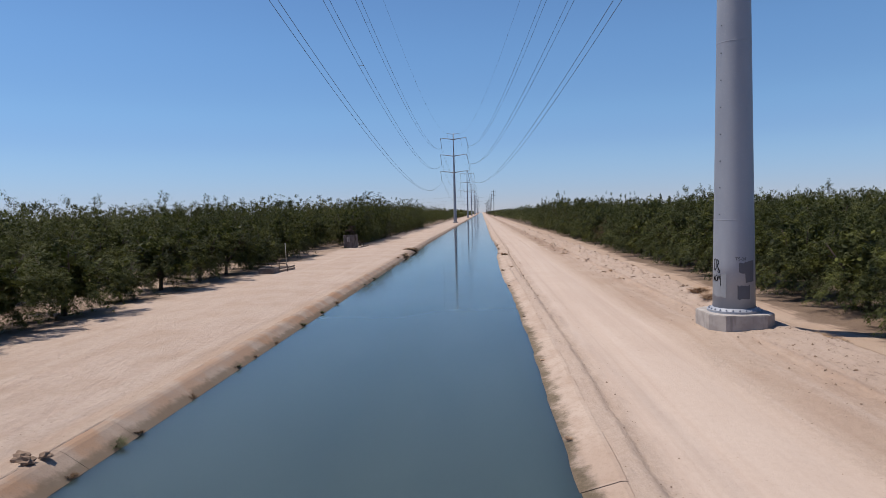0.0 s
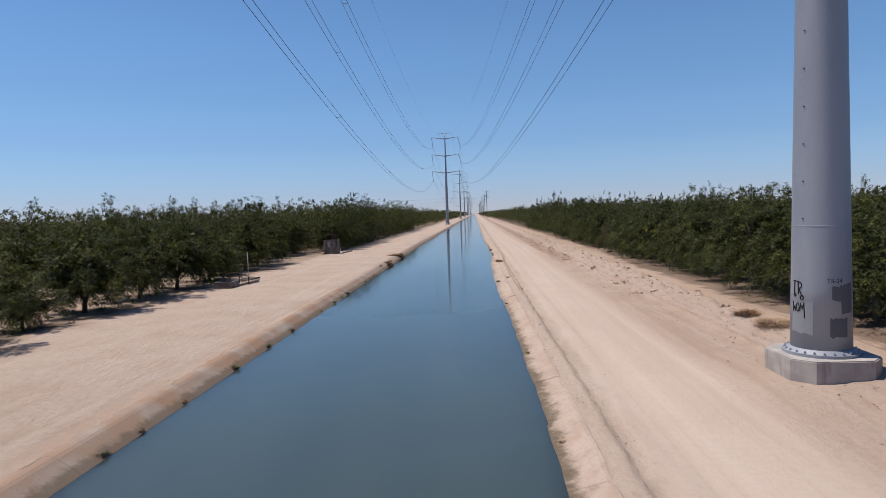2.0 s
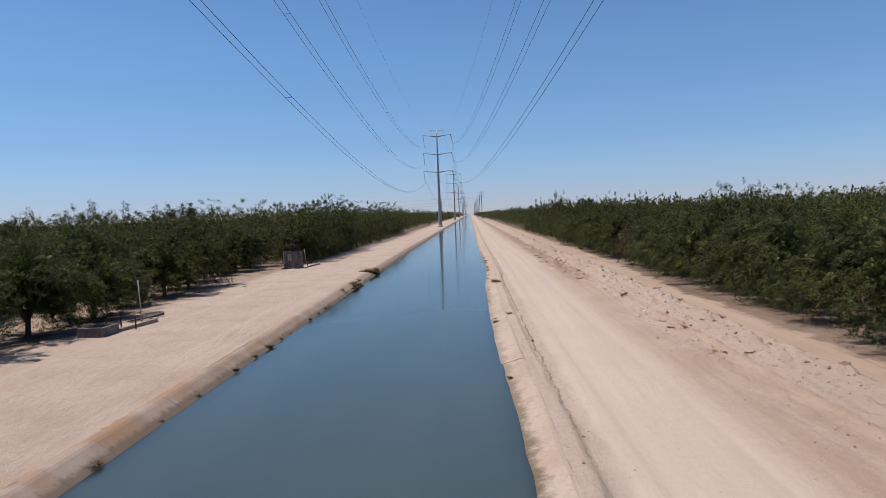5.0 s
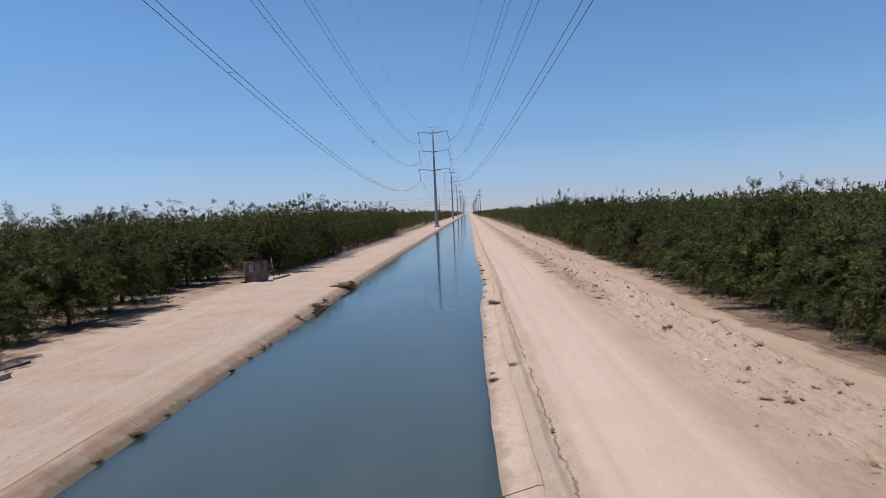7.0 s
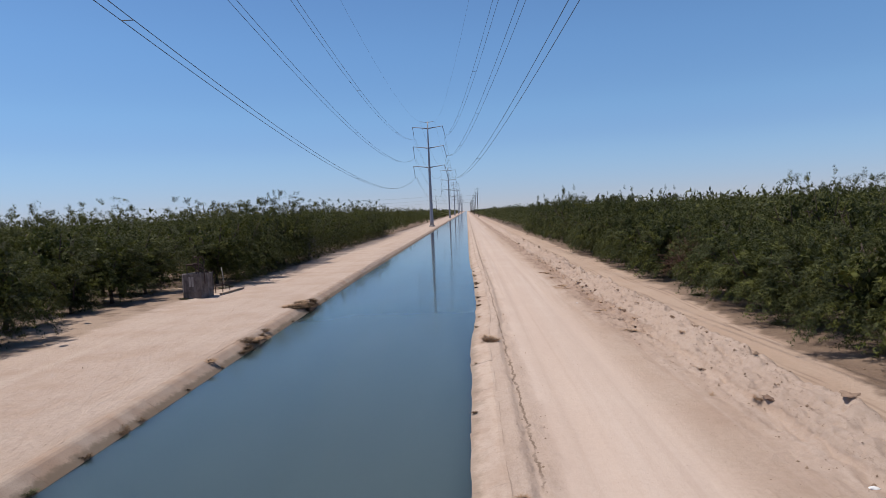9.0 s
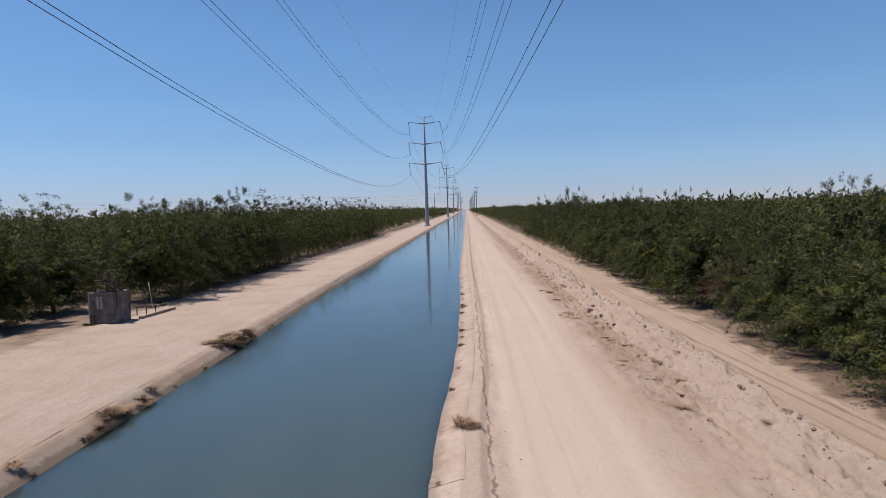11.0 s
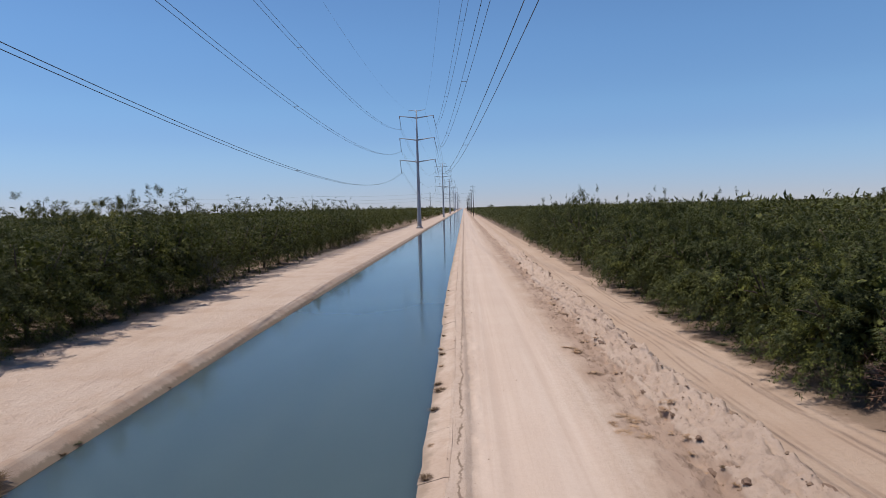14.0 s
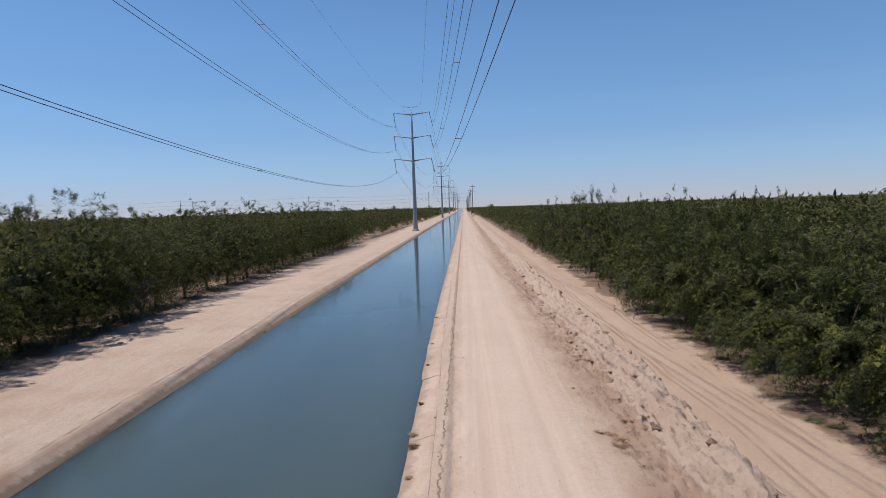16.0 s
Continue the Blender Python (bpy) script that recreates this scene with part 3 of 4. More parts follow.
for n, y in enumerate(POLE_YS[1:]):
    copy_thing(first_far, Matrix.Translation((LINE_X - 0.6 * (n % 2), y, 0.0)))
# the pole behind that carries the western circuit
copy_thing(first_far, Matrix.Translation((-3.0, -70.0, 0.0)))


def wire(name, ends, sag, radius, twin, label):
    """A sagging conductor (or a twin bundle with spacers) from end to end."""
    a, b = Vector(ends[0]), Vector(ends[1])
    across = (b - a).cross(Vector((0, 0, 1))).normalized()
    steps = 60
    line = []
    for i in range(steps + 1):
        u = i / steps
        p = a.lerp(b, u)
        p.z -= 4 * sag * u * (1 - u)
        line.append(p)
    bm = bmesh.new()
    for off in ((-0.23, 0.23) if twin else (0,)):
        tube(bm, [p + across * off for p in line], radius, 5)
    ob = part(name, bm, WIRE)
    tagged(ob, label, "power line", "overhead conductors")
    if twin:
        for u in (0.42, 0.6, 0.78, 0.92):
            p = a.lerp(b, u)
            p.z -= 4 * sag * u * (1 - u)
            bm = bmesh.new()
            tube(bm, [p - across * 0.23, p + across * 0.23], 0.02, 5)
            part("spacer", bm, WIRE, ob)
    return ob


P2Y = POLE_YS[0]
# western circuit, then eastern circuit: place and height where each leaves y = 22, and its sag on the way to the next pole
STARTS = (("twin_conductor", (-8.6, 16.8), (-12.94, 16.23), 7.2, True), ("twin_conductor", (-8.4, 21.9), (-12.91, 22.22), 7.0, True),
          ("twin_conductor", (-7.5, 24.7), (-12.89, 28.34), 6.0, True), ("twin_conductor", (10.19, 26.6), (-3.05, 29.14), 6.35, True),
          ("twin_conductor", (10.25, 22.0), (-2.89, 23.03), 6.15, True), ("twin_conductor", (10.11, 16.7), (-2.73, 17.05), 5.9, True),
          ("shield_wire", (-8.85, 34.2), (-10.7, 33.7), 6.4, False), ("shield_wire", (9.75, 30.0), (-6.0, 33.7), 6.25, False))
for name, s, e, sag, twin in STARTS:
    a, b = Vector((s[0], 22.2, s[1])), Vector((e[0], P2Y, e[1]))
    if s[0] < 0:
        # the western wires run on past the camera to the pole behind
        u = (-70.0 - 22.2) / (P2Y - 22.2)
        back = a.lerp(b, u)
        back.z -= 4 * sag * u * (1 - u)
        sag = sag * (1 - u) ** 2
        a = back
    wire(name, (a, b), sag, 0.0165 if twin else 0.009, twin, "thin sagging overhead twin conductor" if twin else "fine overhead shield wire")
for n in range(4):
    for side in (-1, 1):
        for z in (28.4, 22.2, 16.2):
            x = LINE_X + side * 4.9
            wire("twin_conductor", ((x + (0.5 if n == 0 else 0), POLE_YS[n], z), (x, POLE_YS[n + 1], z)), 6.2, 0.02, True, "thin sagging overhead twin conductor")
        wire("shield_wire", ((LINE_X + side * 2.35, POLE_YS[n], 33.7), (LINE_X + side * 2.35, POLE_YS[n + 1], 33.7)), 5.0, 0.014, False, "fine overhead shield wire")


# ---- wooden poles ----
def wood_pole(at, height, arms, turn=0):
    pole = empty("utility_pole", at, "dark creosoted wooden utility pole with crossarms", "utility pole", "wooden poles")
    bm = bmesh.new()
    tube(bm, [(0, 0, -0.5), (0, 0, height * 0.5), (0, 0, height)], [0.24, 0.20, 0.15], 10)
    part("shaft", bm, WOODPOLE, pole, smooth=True)
    for z, half in arms:
        bm = bmesh.new()
        block(bm, -half, half, -0.30, -0.15, z - 0.08, z + 0.08, 0.01)
        arm = part("crossarm", bm, WOODPOLE, pole)
        for x in (-half * 0.92, -half * 0.4, half * 0.4, half * 0.92):
            bm = bmesh.new()
            tube(bm, [(x, -0.22, z + 0.08), (x, -0.22, z + 0.3)], [0.05, 0.07], 6)
            part("insulator", bm, GLASS_DISC, arm)
    pole.matrix_world = Matrix.Translation(at) @ pose(0, 0, 0, 0, 0, turn)
    return pole


ROW = [455 + 92 * n for n in range(10)]
wp = wood_pole((10.4, ROW[0], -0.1), 19.5, ((18.6, 1.6), (15.4, 1.4)))
for y in ROW[1:]:
    copy_thing(wp, Matrix.Translation((10.4, y, -0.1)))
for x, y in ((-22, 560), (-113, 548), (-207, 536), (-310, 524)):
    copy_thing(wp, Matrix.Translation((x, y, -1.0)) @ pose(0, 0, 0, 0, 0, 93))
for dz in (18.6, 15.4, 13.0):
    pts = [(10.4, 562), (-22, 560), (-113, 548), (-207, 536), (-310, 524)]
    for a, b in zip(pts, pts[1:]):
        wire("distribution_wire", ((*a, dz - 1), (*b, dz - 1)), 1.2, 0.035, False, "thin dark distribution wire")
for dx in (-1.4, 1.4):
    for a, b in zip(ROW, ROW[1:]):
        wire("distribution_wire", ((10.4 + dx, a, 18.8), (10.4 + dx, b, 18.8)), 1.2, 0.02, False, "thin dark distribution wire")


# ---- almond trees ----
def unit(v):
    return v / np.maximum(np.linalg.norm(v, axis=-1, keepdims=True), 1e-6)


def leaf_quads(base, ahead, flat, length, width):
    """Pointed leaves as four-cornered blades."""
    mid = base + ahead * (length * 0.45)[:, None]
    side = flat * (width * 0.5)[:, None]
    return np.stack([base, mid + side, base + ahead * length[:, None], mid - side], 1)


def leaf_pairs(base, ahead, flat, length):
    """Two narrow leaves that spring from one node, as a notched blade."""
    fork = (length * 0.45)[:, None] * flat
    reach = ahead * (length * 0.9)[:, None]
    return np.stack([base, base + reach + fork, base + ahead * (length * 0.30)[:, None], base + reach * 0.9 - fork], 1)


def crown_quads(rs, height, radius, low, plumes, per, size, droop, whips=30, core=250):
    """Arching fern-like plumes reach out of the heart of the crown, with gaps between them, and upright shoots stand on top."""
    heart = low + 0.30 * (height - low)
    # the plumes gather into domed lobes with hollows between them
    lobes = max(plumes // 8, 5)
    lr = np.arcsin(np.clip(np.linspace(-0.6 if low > 0.4 else -0.8, 0.95, lobes) + rs.uniform(-0.08, 0.08, lobes), -0.9, 0.98))
    la = np.arange(lobes) * 2.39996 + rs.uniform(-0.35, 0.35, lobes)
    lobe = np.stack([np.cos(lr) * np.cos(la), np.cos(lr) * np.sin(la), np.sin(lr)], 1)
    near = lobe[rs.randint(0, lobes, plumes)]
    u = unit(near + rs.normal(size=(plumes, 3)) * 0.24)
    away = np.arccos(np.clip((u * near).sum(1), -1, 1))
    rise = np.arcsin(np.clip(u[:, 2], -0.95, 0.99))
    up = np.where(u[:, 2] > 0, height - heart, heart - low + 0.25)
    lump = 1.0 - 2.1 * np.minimum(away, 0.5) ** 2 + rs.uniform(-0.12, 0.08, plumes)
    env = lump / np.sqrt((np.cos(rise) / radius) ** 2 + (u[:, 2] / np.maximum(up, 0.3)) ** 2)
    long = rs.uniform(0.75, 1.35, plumes) * radius / 2.6
    start = u * np.maximum(env - long * 0.75, 0.25)[:, None] + np.array([0, 0, heart])
    grow = unit(u * 0.85 + rs.normal(size=(plumes, 3)) * 0.22 + np.array([0, 0, 0.30]))
    bend = droop * rs.uniform(0.5, 1.3, plumes)
    wide = rs.uniform(0.16, 0.34, plumes) * radius / 2.6
    if whips:
        clump = rs.rand(max(whips // 3, 1), 2)
        own = rs.randint(0, len(clump), whips)
        a, r = clump[own, 0] * math.tau + rs.normal(size=whips) * 0.12, radius * np.sqrt(clump[own, 1]) * 0.78
        top = np.stack([r * np.cos(a), r * np.sin(a), height - 0.65 - (r / radius) ** 2 * (height - heart) * 0.55], 1)
        start = np.concatenate([start, top])
        grow = np.concatenate([grow, unit(np.stack([np.cos(a) * 0.25, np.sin(a) * 0.25, np.ones(whips)], 1) + rs.normal(size=(whips, 3)) * 0.2)])
        long = np.concatenate([long, rs.uniform(0.22, 0.5, whips)])
        bend = np.concatenate([bend, rs.uniform(0, 0.15, whips)])
        wide = np.concatenate([wide, np.full(whips, 0.11)])
    n = len(start)
    share = np.where(np.arange(n)[:, None] < plumes, True, np.arange(per)[None] < max(int(per * 0.62), 3))
    t = rs.rand(n, per) ** 0.8
    run = t * long[:, None]
    side = unit(np.cross(grow, np.array([0, 0, 1.0]) + rs.normal(size=(n, 3)) * 0.35))
    v = rs.uniform(-1, 1, (n, per))
    reach = v * wide[:, None] * (1.15 - 0.85 * t)
    base = start[:, None] + grow[:, None] * (run + np.abs(reach) * 0.5)[..., None] + side[:, None] * reach[..., None] + rs.normal(size=(n, per, 3)) * (0.045 + 0.05 * size)
    base[..., 2] -= bend[:, None] * run ** 2 + 0.35 * np.abs(reach)
    tangent = np.repeat(grow[:, None], per, 1).copy()
    tangent[..., 2] -= 2 * bend[:, None] * run
    ahead = unit(unit(tangent) * 0.7 + side[:, None] * (np.sign(v) * 0.55)[..., None] + rs.normal(size=(n, per, 3)) * 0.33 - np.array([0, 0, 0.2]))
    flat = unit(np.cross(ahead, rs.normal(size=(n, per, 3)) * 0.32 + np.array([0, 0, 1.0])))
    length = size * rs.uniform(0.7, 1.3, (n, per)) * np.where(np.arange(n)[:, None] < plumes, 1.0, 0.6 if size > 0.2 else 0.8)
    keep = (share & (base[..., 2] > 0.2)).ravel()
    base, ahead, flat, length = base.reshape(-1, 3)[keep], ahead.reshape(-1, 3)[keep], flat.reshape(-1, 3)[keep], length.ravel()[keep]
    quads = leaf_pairs(base, ahead, flat, length * 1.25) if size < 0.3 else leaf_quads(base, ahead, flat, length, length * 0.45)
    # inner foliage that closes the heart of the crown
    inner = (u * env[:, None])[rs.randint(0, plumes, core)] * rs.uniform(0.1, 0.66, core)[:, None]
    inner[:, 2] += heart
    ah = unit(rs.normal(size=(core, 3)))
    broad = max(size * 1.15, 0.24)
    heart_leaves = leaf_quads(inner, ah, unit(np.cross(ah, rs.normal(size=(core, 3)))), broad * rs.uniform(0.8, 1.3, core), broad * rs.uniform(0.6, 0.9, core))
    return np.concatenate([quads, heart_leaves[inner[:, 2] > 0.3]])


def limb_mesh(rs, height, radius, fork):
    bm = bmesh.new()
    tube(bm, [(0, 0, -0.25), (0, 0, 0.05), (0.02, 0.01, fork * 0.6), (0.03, 0, fork)], [0.18, 0.125, 0.10, 0.11], 9)
    for n in range(5):
        a = math.tau * n / 5 + rs.uniform(-0.4, 0.4)
        reach = radius * rs.uniform(0.4, 0.58)
        top = height * rs.uniform(0.5, 0.68)
        p = [(0.02, 0, fork - 0.06)]
        for s in (0.3, 0.65, 1.0):
            p.append((reach * s ** 0.8 * math.cos(a) + rs.uniform(-0.08, 0.08), reach * s ** 0.8 * math.sin(a) + rs.uniform(-0.08, 0.08), fork + (top - fork) * s))
        tube(bm, p, [0.085, 0.065, 0.045, 0.018], 6)
        for s in (1, 2):
            b = a + rs.uniform(-1.2, 1.2)
            q = Vector(p[s])
            tube(bm, [q, q + Vector((0.45 * math.cos(b), 0.45 * math.sin(b), 0.15)), q + Vector((0.8 * math.cos(b), 0.8 * math.sin(b), 0.2))], [0.04, 0.026, 0.01], 5)
    return bm


def almond(seed, kind, fine, leaf=None, label=""):
    """One tree with trunk and crown at the origin. Kinds: young (open western trees on trunks), west (broad, dark), east (skirted)."""
    rs = np.random.RandomState(seed)
    height, radius, low, droop, fork = {
        "young": (rs.uniform(4.6, 5.0), rs.uniform(2.55, 2.85), rs.uniform(0.30, 0.44), 0.6, 0.7),
        "west": (rs.uniform(6.2, 7.0), rs.uniform(3.4, 3.8), rs.uniform(0.25, 0.42), 0.6, 0.7),
        "east": (rs.uniform(4.4, 4.8), rs.uniform(2.6, 2.95), rs.uniform(0.28, 0.45), 0.85, 0.6)}[kind]
    text = label or {"young": "round dark green almond tree on a short brown trunk", "west": "broad dense dark green almond tree", "east": "bushy green almond tree with drooping leafy shoots"}[kind]
    tree = empty("almond_tree", (0, 0, 0), text, "tree", "east orchard" if kind == "east" else "west orchard")
    part("trunk", limb_mesh(rs, height, radius, fork), BARK, tree, "short forked brown trunk", smooth=True)
    quads = crown_quads(rs, height, radius, low, 220 if kind != "west" else 320, 100, 0.105, droop, 22, 3000) if fine else crown_quads(rs, height, radius, low, 130 if kind != "west" else 180, 34, 0.155, droop, 14, 1500)
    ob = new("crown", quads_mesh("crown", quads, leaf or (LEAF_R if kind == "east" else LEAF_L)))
    ob.parent = tree
    return tree


def bare_tree(seed, at, twig_material, leaf_share, label):
    """A dying tree: limbs, a mass of bare twigs and a few dry leaves."""
    rs = np.random.RandomState(seed)
    tree = empty("dead_tree", at, label, "tree")
    part("trunk", limb_mesh(rs, 3.4, 2.0, 0.6), twig_material, tree, smooth=True)
    bm = bmesh.new()
    for n in range(150):
        a, e = rs.rand() * math.tau, rs.uniform(-0.1, 1.3)
        d = Vector((math.cos(a) * math.cos(e), math.sin(a) * math.cos(e), math.sin(e)))
        p = Vector((0, 0, 1.1)) + d * rs.uniform(0.5, 1.3)
        q = p + (d + Vector(rs.normal(size=3) * 0.4)) * 0.5
        tube(bm, [p, q, q + (d + Vector(rs.normal(size=3) * 0.5) - Vector((0, 0, 0.3))) * 0.4], [0.012, 0.008, 0.004], 3, False)
    part("crown", bm, twig_material, tree)
    quads = crown_quads(rs, 3.3, 1.9, 0.6, 26, 30, 0.12, 0.7, 0, 1)
    ob = new("foliage", quads_mesh("foliage", quads[: int(len(quads) * leaf_share)], LEAF_DRY))
    ob.parent = tree
    return tree


ROW_STEP, ROW_Y0, ROW_WEST, ROW_EAST, ALLEY = 4.37, 26.3, -15.9, 16.45, 6.2
kit = {}
for i, (kind, fine, count) in enumerate((("young", True, 5), ("young", False, 3), ("west", True, 4), ("west", False, 4), ("east", True, 5), ("east", False, 4))):
    kit[kind, fine] = [almond(100 * i + 7 * k, kind, fine) for k in range(count)]
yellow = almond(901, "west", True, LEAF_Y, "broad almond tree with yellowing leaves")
used = set()
rnd = random.Random(5)
slots = []
for side in ("west", "east"):
    for row in range(3):
        x = ROW_WEST - ALLEY * row if side == "west" else ROW_EAST + ALLEY * row
        y = ROW_Y0 - ROW_STEP * (6 if side == "east" else 3)
        while y < 175:
            kind = "east" if side == "east" else "young" if y < 79 + 3 * row else "west"
            fine = row == 0 and 14 < y < 108
            slots.append((kind, fine, row, x, y))
            y += ROW_STEP
for kind, fine, row, x, y in slots:
    tree = rnd.choice(kit[kind, fine])
    scale = rnd.uniform(0.92, 1.08)
    px, py = x + rnd.uniform(-0.25, 0.25), y + rnd.uniform(-0.25, 0.25)
    if row == 0 and kind != "east" and 50 < y < 82:
        px -= 1.1 if y < 63 else 3.0
    if kind == "young" and row == 0 and abs(y - 30.7) < 1.5:
        scale = 0.62
    lift = 1.0
    if kind == "east":
        lift = 1.0 + 0.35 * min(max((y - 74) / 24, 0), 1)
    elif kind == "west":
        lift = 1.0 + 0.05 * min(max((y - 85) / 15, 0), 1)
    elif row > 0 and kind == "young":
        lift = 1.1 + 0.12 * min(max((y - 48) / 12, 0), 1)
    elif kind == "young":
        lift = 1.0 + 0.1 * min(max((y - 46) / 12, 0), 1)
    if kind == "east" and row == 0 and abs(y - 73.9) < 2.0:
        px, scale = px + 0.6, 0.8
    if kind == "west" and row == 1 and abs(y - 107) < 2.2:
        yellow.matrix_basis = Matrix.Translation((px, py, 0.15)) @ Matrix.Diagonal((1.1, 1.1, 1.08, 1))
        continue
    if kind == "west" and row == 2 and (abs(y - 98.4) < 2.1 or abs(y - 115.8) < 2.1):
        copy_thing(yellow, Matrix.Translation((px, py, 0.15)) @ pose(0, 0, 0, 0, 0, 2 * y) @ Matrix.Diagonal((1.05, 1.05, 1.06, 1)))
        continue
    m = Matrix.Translation((px, py, ground_at(px, py))) @ pose(0, 0, 0, rnd.uniform(-2, 2), rnd.uniform(-2, 2), rnd.uniform(0, 360)) @ Matrix.Diagonal((scale * rnd.uniform(0.95, 1.05), scale, scale * lift * rnd.uniform(0.93, 1.07), 1))
    if tree.name in used:
        copy_thing(tree, m)
    else:
        tree.matrix_basis = m
        used.add(tree.name)
spare = 0
for trees in kit.values():
    for tree in trees:
        if tree.name not in used:
            tree.matrix_basis = Matrix.Translation((ROW_WEST - ALLEY * 3 - 1.0, 30.0 + 4.4 * spare, 0.12))
            spare += 1
bare_tree(41, (16.2, 74.4, -0.1), plain("reddish_dead_wood", (0.16, 0.085, 0.06), 0.9), 0.6, "half-dead almond tree with bare reddish twigs")
bare_tree(43, (-14.3, 104.5, 0.15), plain("grey_dead_wood", (0.15, 0.135, 0.125), 0.9), 0.1, "leafless grey twiggy almond tree")


def far_orchard(side):
    """The rest of the orchard: crowns of leaf sprays, coarser with distance."""
    rs = np.random.RandomState(77 if side == "west" else 78)
    sign, x0 = (-1, -ROW_WEST) if side == "west" else (1, ROW_EAST)
    kinds = []
    tall = 6.1 if side == "west" else 5.5
    for plumes, per, size, whips, core in ((54, 15, 0.25, 5, 150), (14, 7, 0.62, 2, 16), (7, 3, 1.1, 1, 4)):
        kinds.append([crown_quads(rs, tall, 2.75, 0.6, plumes, per, size, 0.4, whips, core) for _ in range(6)])
    out = []
    y = ROW_Y0 - 4 * ROW_STEP
    while y < 1500:
        step = ROW_STEP if y < 260 else ROW_STEP * 1.8 if y < 600 else ROW_STEP * 4
        wide = 0.78 * y + 40
        row = 0
        x = x0
        while x < min(wide, 620):
            beyond = row >= 3 or y > 175
            if beyond:
                d = math.hypot(x, y)
                lod = 0 if (d < 120 and row < 7) or (row < 1 and d < 300) else 1 if d < 260 or (row < 3 and d < 500) else 2
                q = kinds[lod][rs.randint(6)]
                a, s = rs.rand() * math.tau, rs.uniform(0.92, 1.12) * (1.0 if lod < 2 else 1.35)
                c, n = math.cos(a) * s, math.sin(a) * s
                rot = np.array([[c, -n, 0], [n, c, 0], [0, 0, rs.uniform(0.9, 1.12) * (np.interp(y, [50, 95], [0.97, 1.09]) if side == "west" else np.interp(y, [70, 100, 200, 300], [0.97, 1.15, 1.12, 1.0]))]])
                out.append(q @ rot.T + np.array([sign * (x + rs.uniform(-0.3, 0.3)), y + rs.uniform(-0.3, 0.3), 0.1]))
            x += ALLEY if x < 80 else ALLEY * 2.2
            row += 1
        y += step
    quads = np.concatenate(out)
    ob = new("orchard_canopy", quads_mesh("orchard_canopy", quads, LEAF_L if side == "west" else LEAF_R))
    tagged(ob, "far rows of green almond trees receding to the horizon", "orchard", kind="stuff")


far_orchard("west")
far_orchard("east")


# ---- canal lining panels ----
def lining_panels(side):
    rnd = random.Random(3 if side == "west" else 4)
    owner = new("lining_west" if side == "west" else "lining_east")
    tagged(owner, "stained sloping concrete canal lining in jointed panels" if side == "west" else "silt-covered sloping concrete canal lining", "canal lining", kind="structure")
    mat = LINING if side == "west" else BANK
    if side == "west":
        prof = [(1.0, -0.85), (0.0, WATER_Z), (-0.43, 0.115), (-0.51, 0.150), (-0.60, 0.163), (-0.76, 0.157), (-0.76, -0.1), (0.85, -1.0)]
    else:
        prof = [(-1.3, -0.75), (0.0, WATER_Z), (0.52, -0.015), (0.60, 0.012), (0.68, 0.012), (0.74, -0.02), (0.74, -0.2), (-1.2, -0.95)]
    step = 1.55 if side == "west" else 3.1
    water = left_water if side == "west" else right_water
    m = len(prof)
    y = -9.0 + (0.15 if side == "west" else 0.8)
    while y < 200:
        if side == "west":
            gap, shift, tip = 0.002, rnd.uniform(-0.003, 0.003), rnd.uniform(-0.002, 0.002)
        else:
            gap, shift, tip = 0.004, 0.0, rnd.uniform(-0.01, 0.01)
        cuts = [gap, step - gap] if side == "west" else [gap] + [step * f / 6 for f in range(1, 6)] + [step - gap]
        verts, faces = [], []
        for c in cuts:
            v = y + c
            for x, z in prof:
                rough = 0.0
                if side == "east" and -0.1 < x < 0.7:
                    rough = float(fbm(x * 1.7 + 5, v * 0.9) - 0.47) * 0.10
                verts.append((float(water(v)) + x + shift + rough * 0.9, v, z + tip * (x > -1.1) + (rough * 0.5 if x > 0.1 else 0)))
        for c in range(len(cuts) - 1):
            for i in range(m):
                faces.append((c * m + i, c * m + (i + 1) % m, (c + 1) * m + (i + 1) % m, (c + 1) * m + i))
        faces += [tuple(range(m))[::-1], tuple(range((len(cuts) - 1) * m, len(cuts) * m))]
        if side == "east":
            faces = [f[::-1] for f in faces]
        mesh_object("panel", verts, faces, mat, owner)
        y += step
    ys = [y, 300, 600, 1200, 4600]
    verts, faces = [], []
    for v in ys:
        x = float(left_water(v)) if side == "west" else float(right_water(v))
        verts += [(x + px, v, pz) for px, pz in prof]
    m = len(prof)
    for c in range(len(ys) - 1):
        for i in range(m):
            f = (c * m + i, c * m + (i + 1) % m, (c + 1) * m + (i + 1) % m, (c + 1) * m + i)
            faces.append(f if side == "west" else f[::-1])
    mesh_object("panel_run", verts, faces, mat, owner)


lining_panels("west")
lining_panels("east")


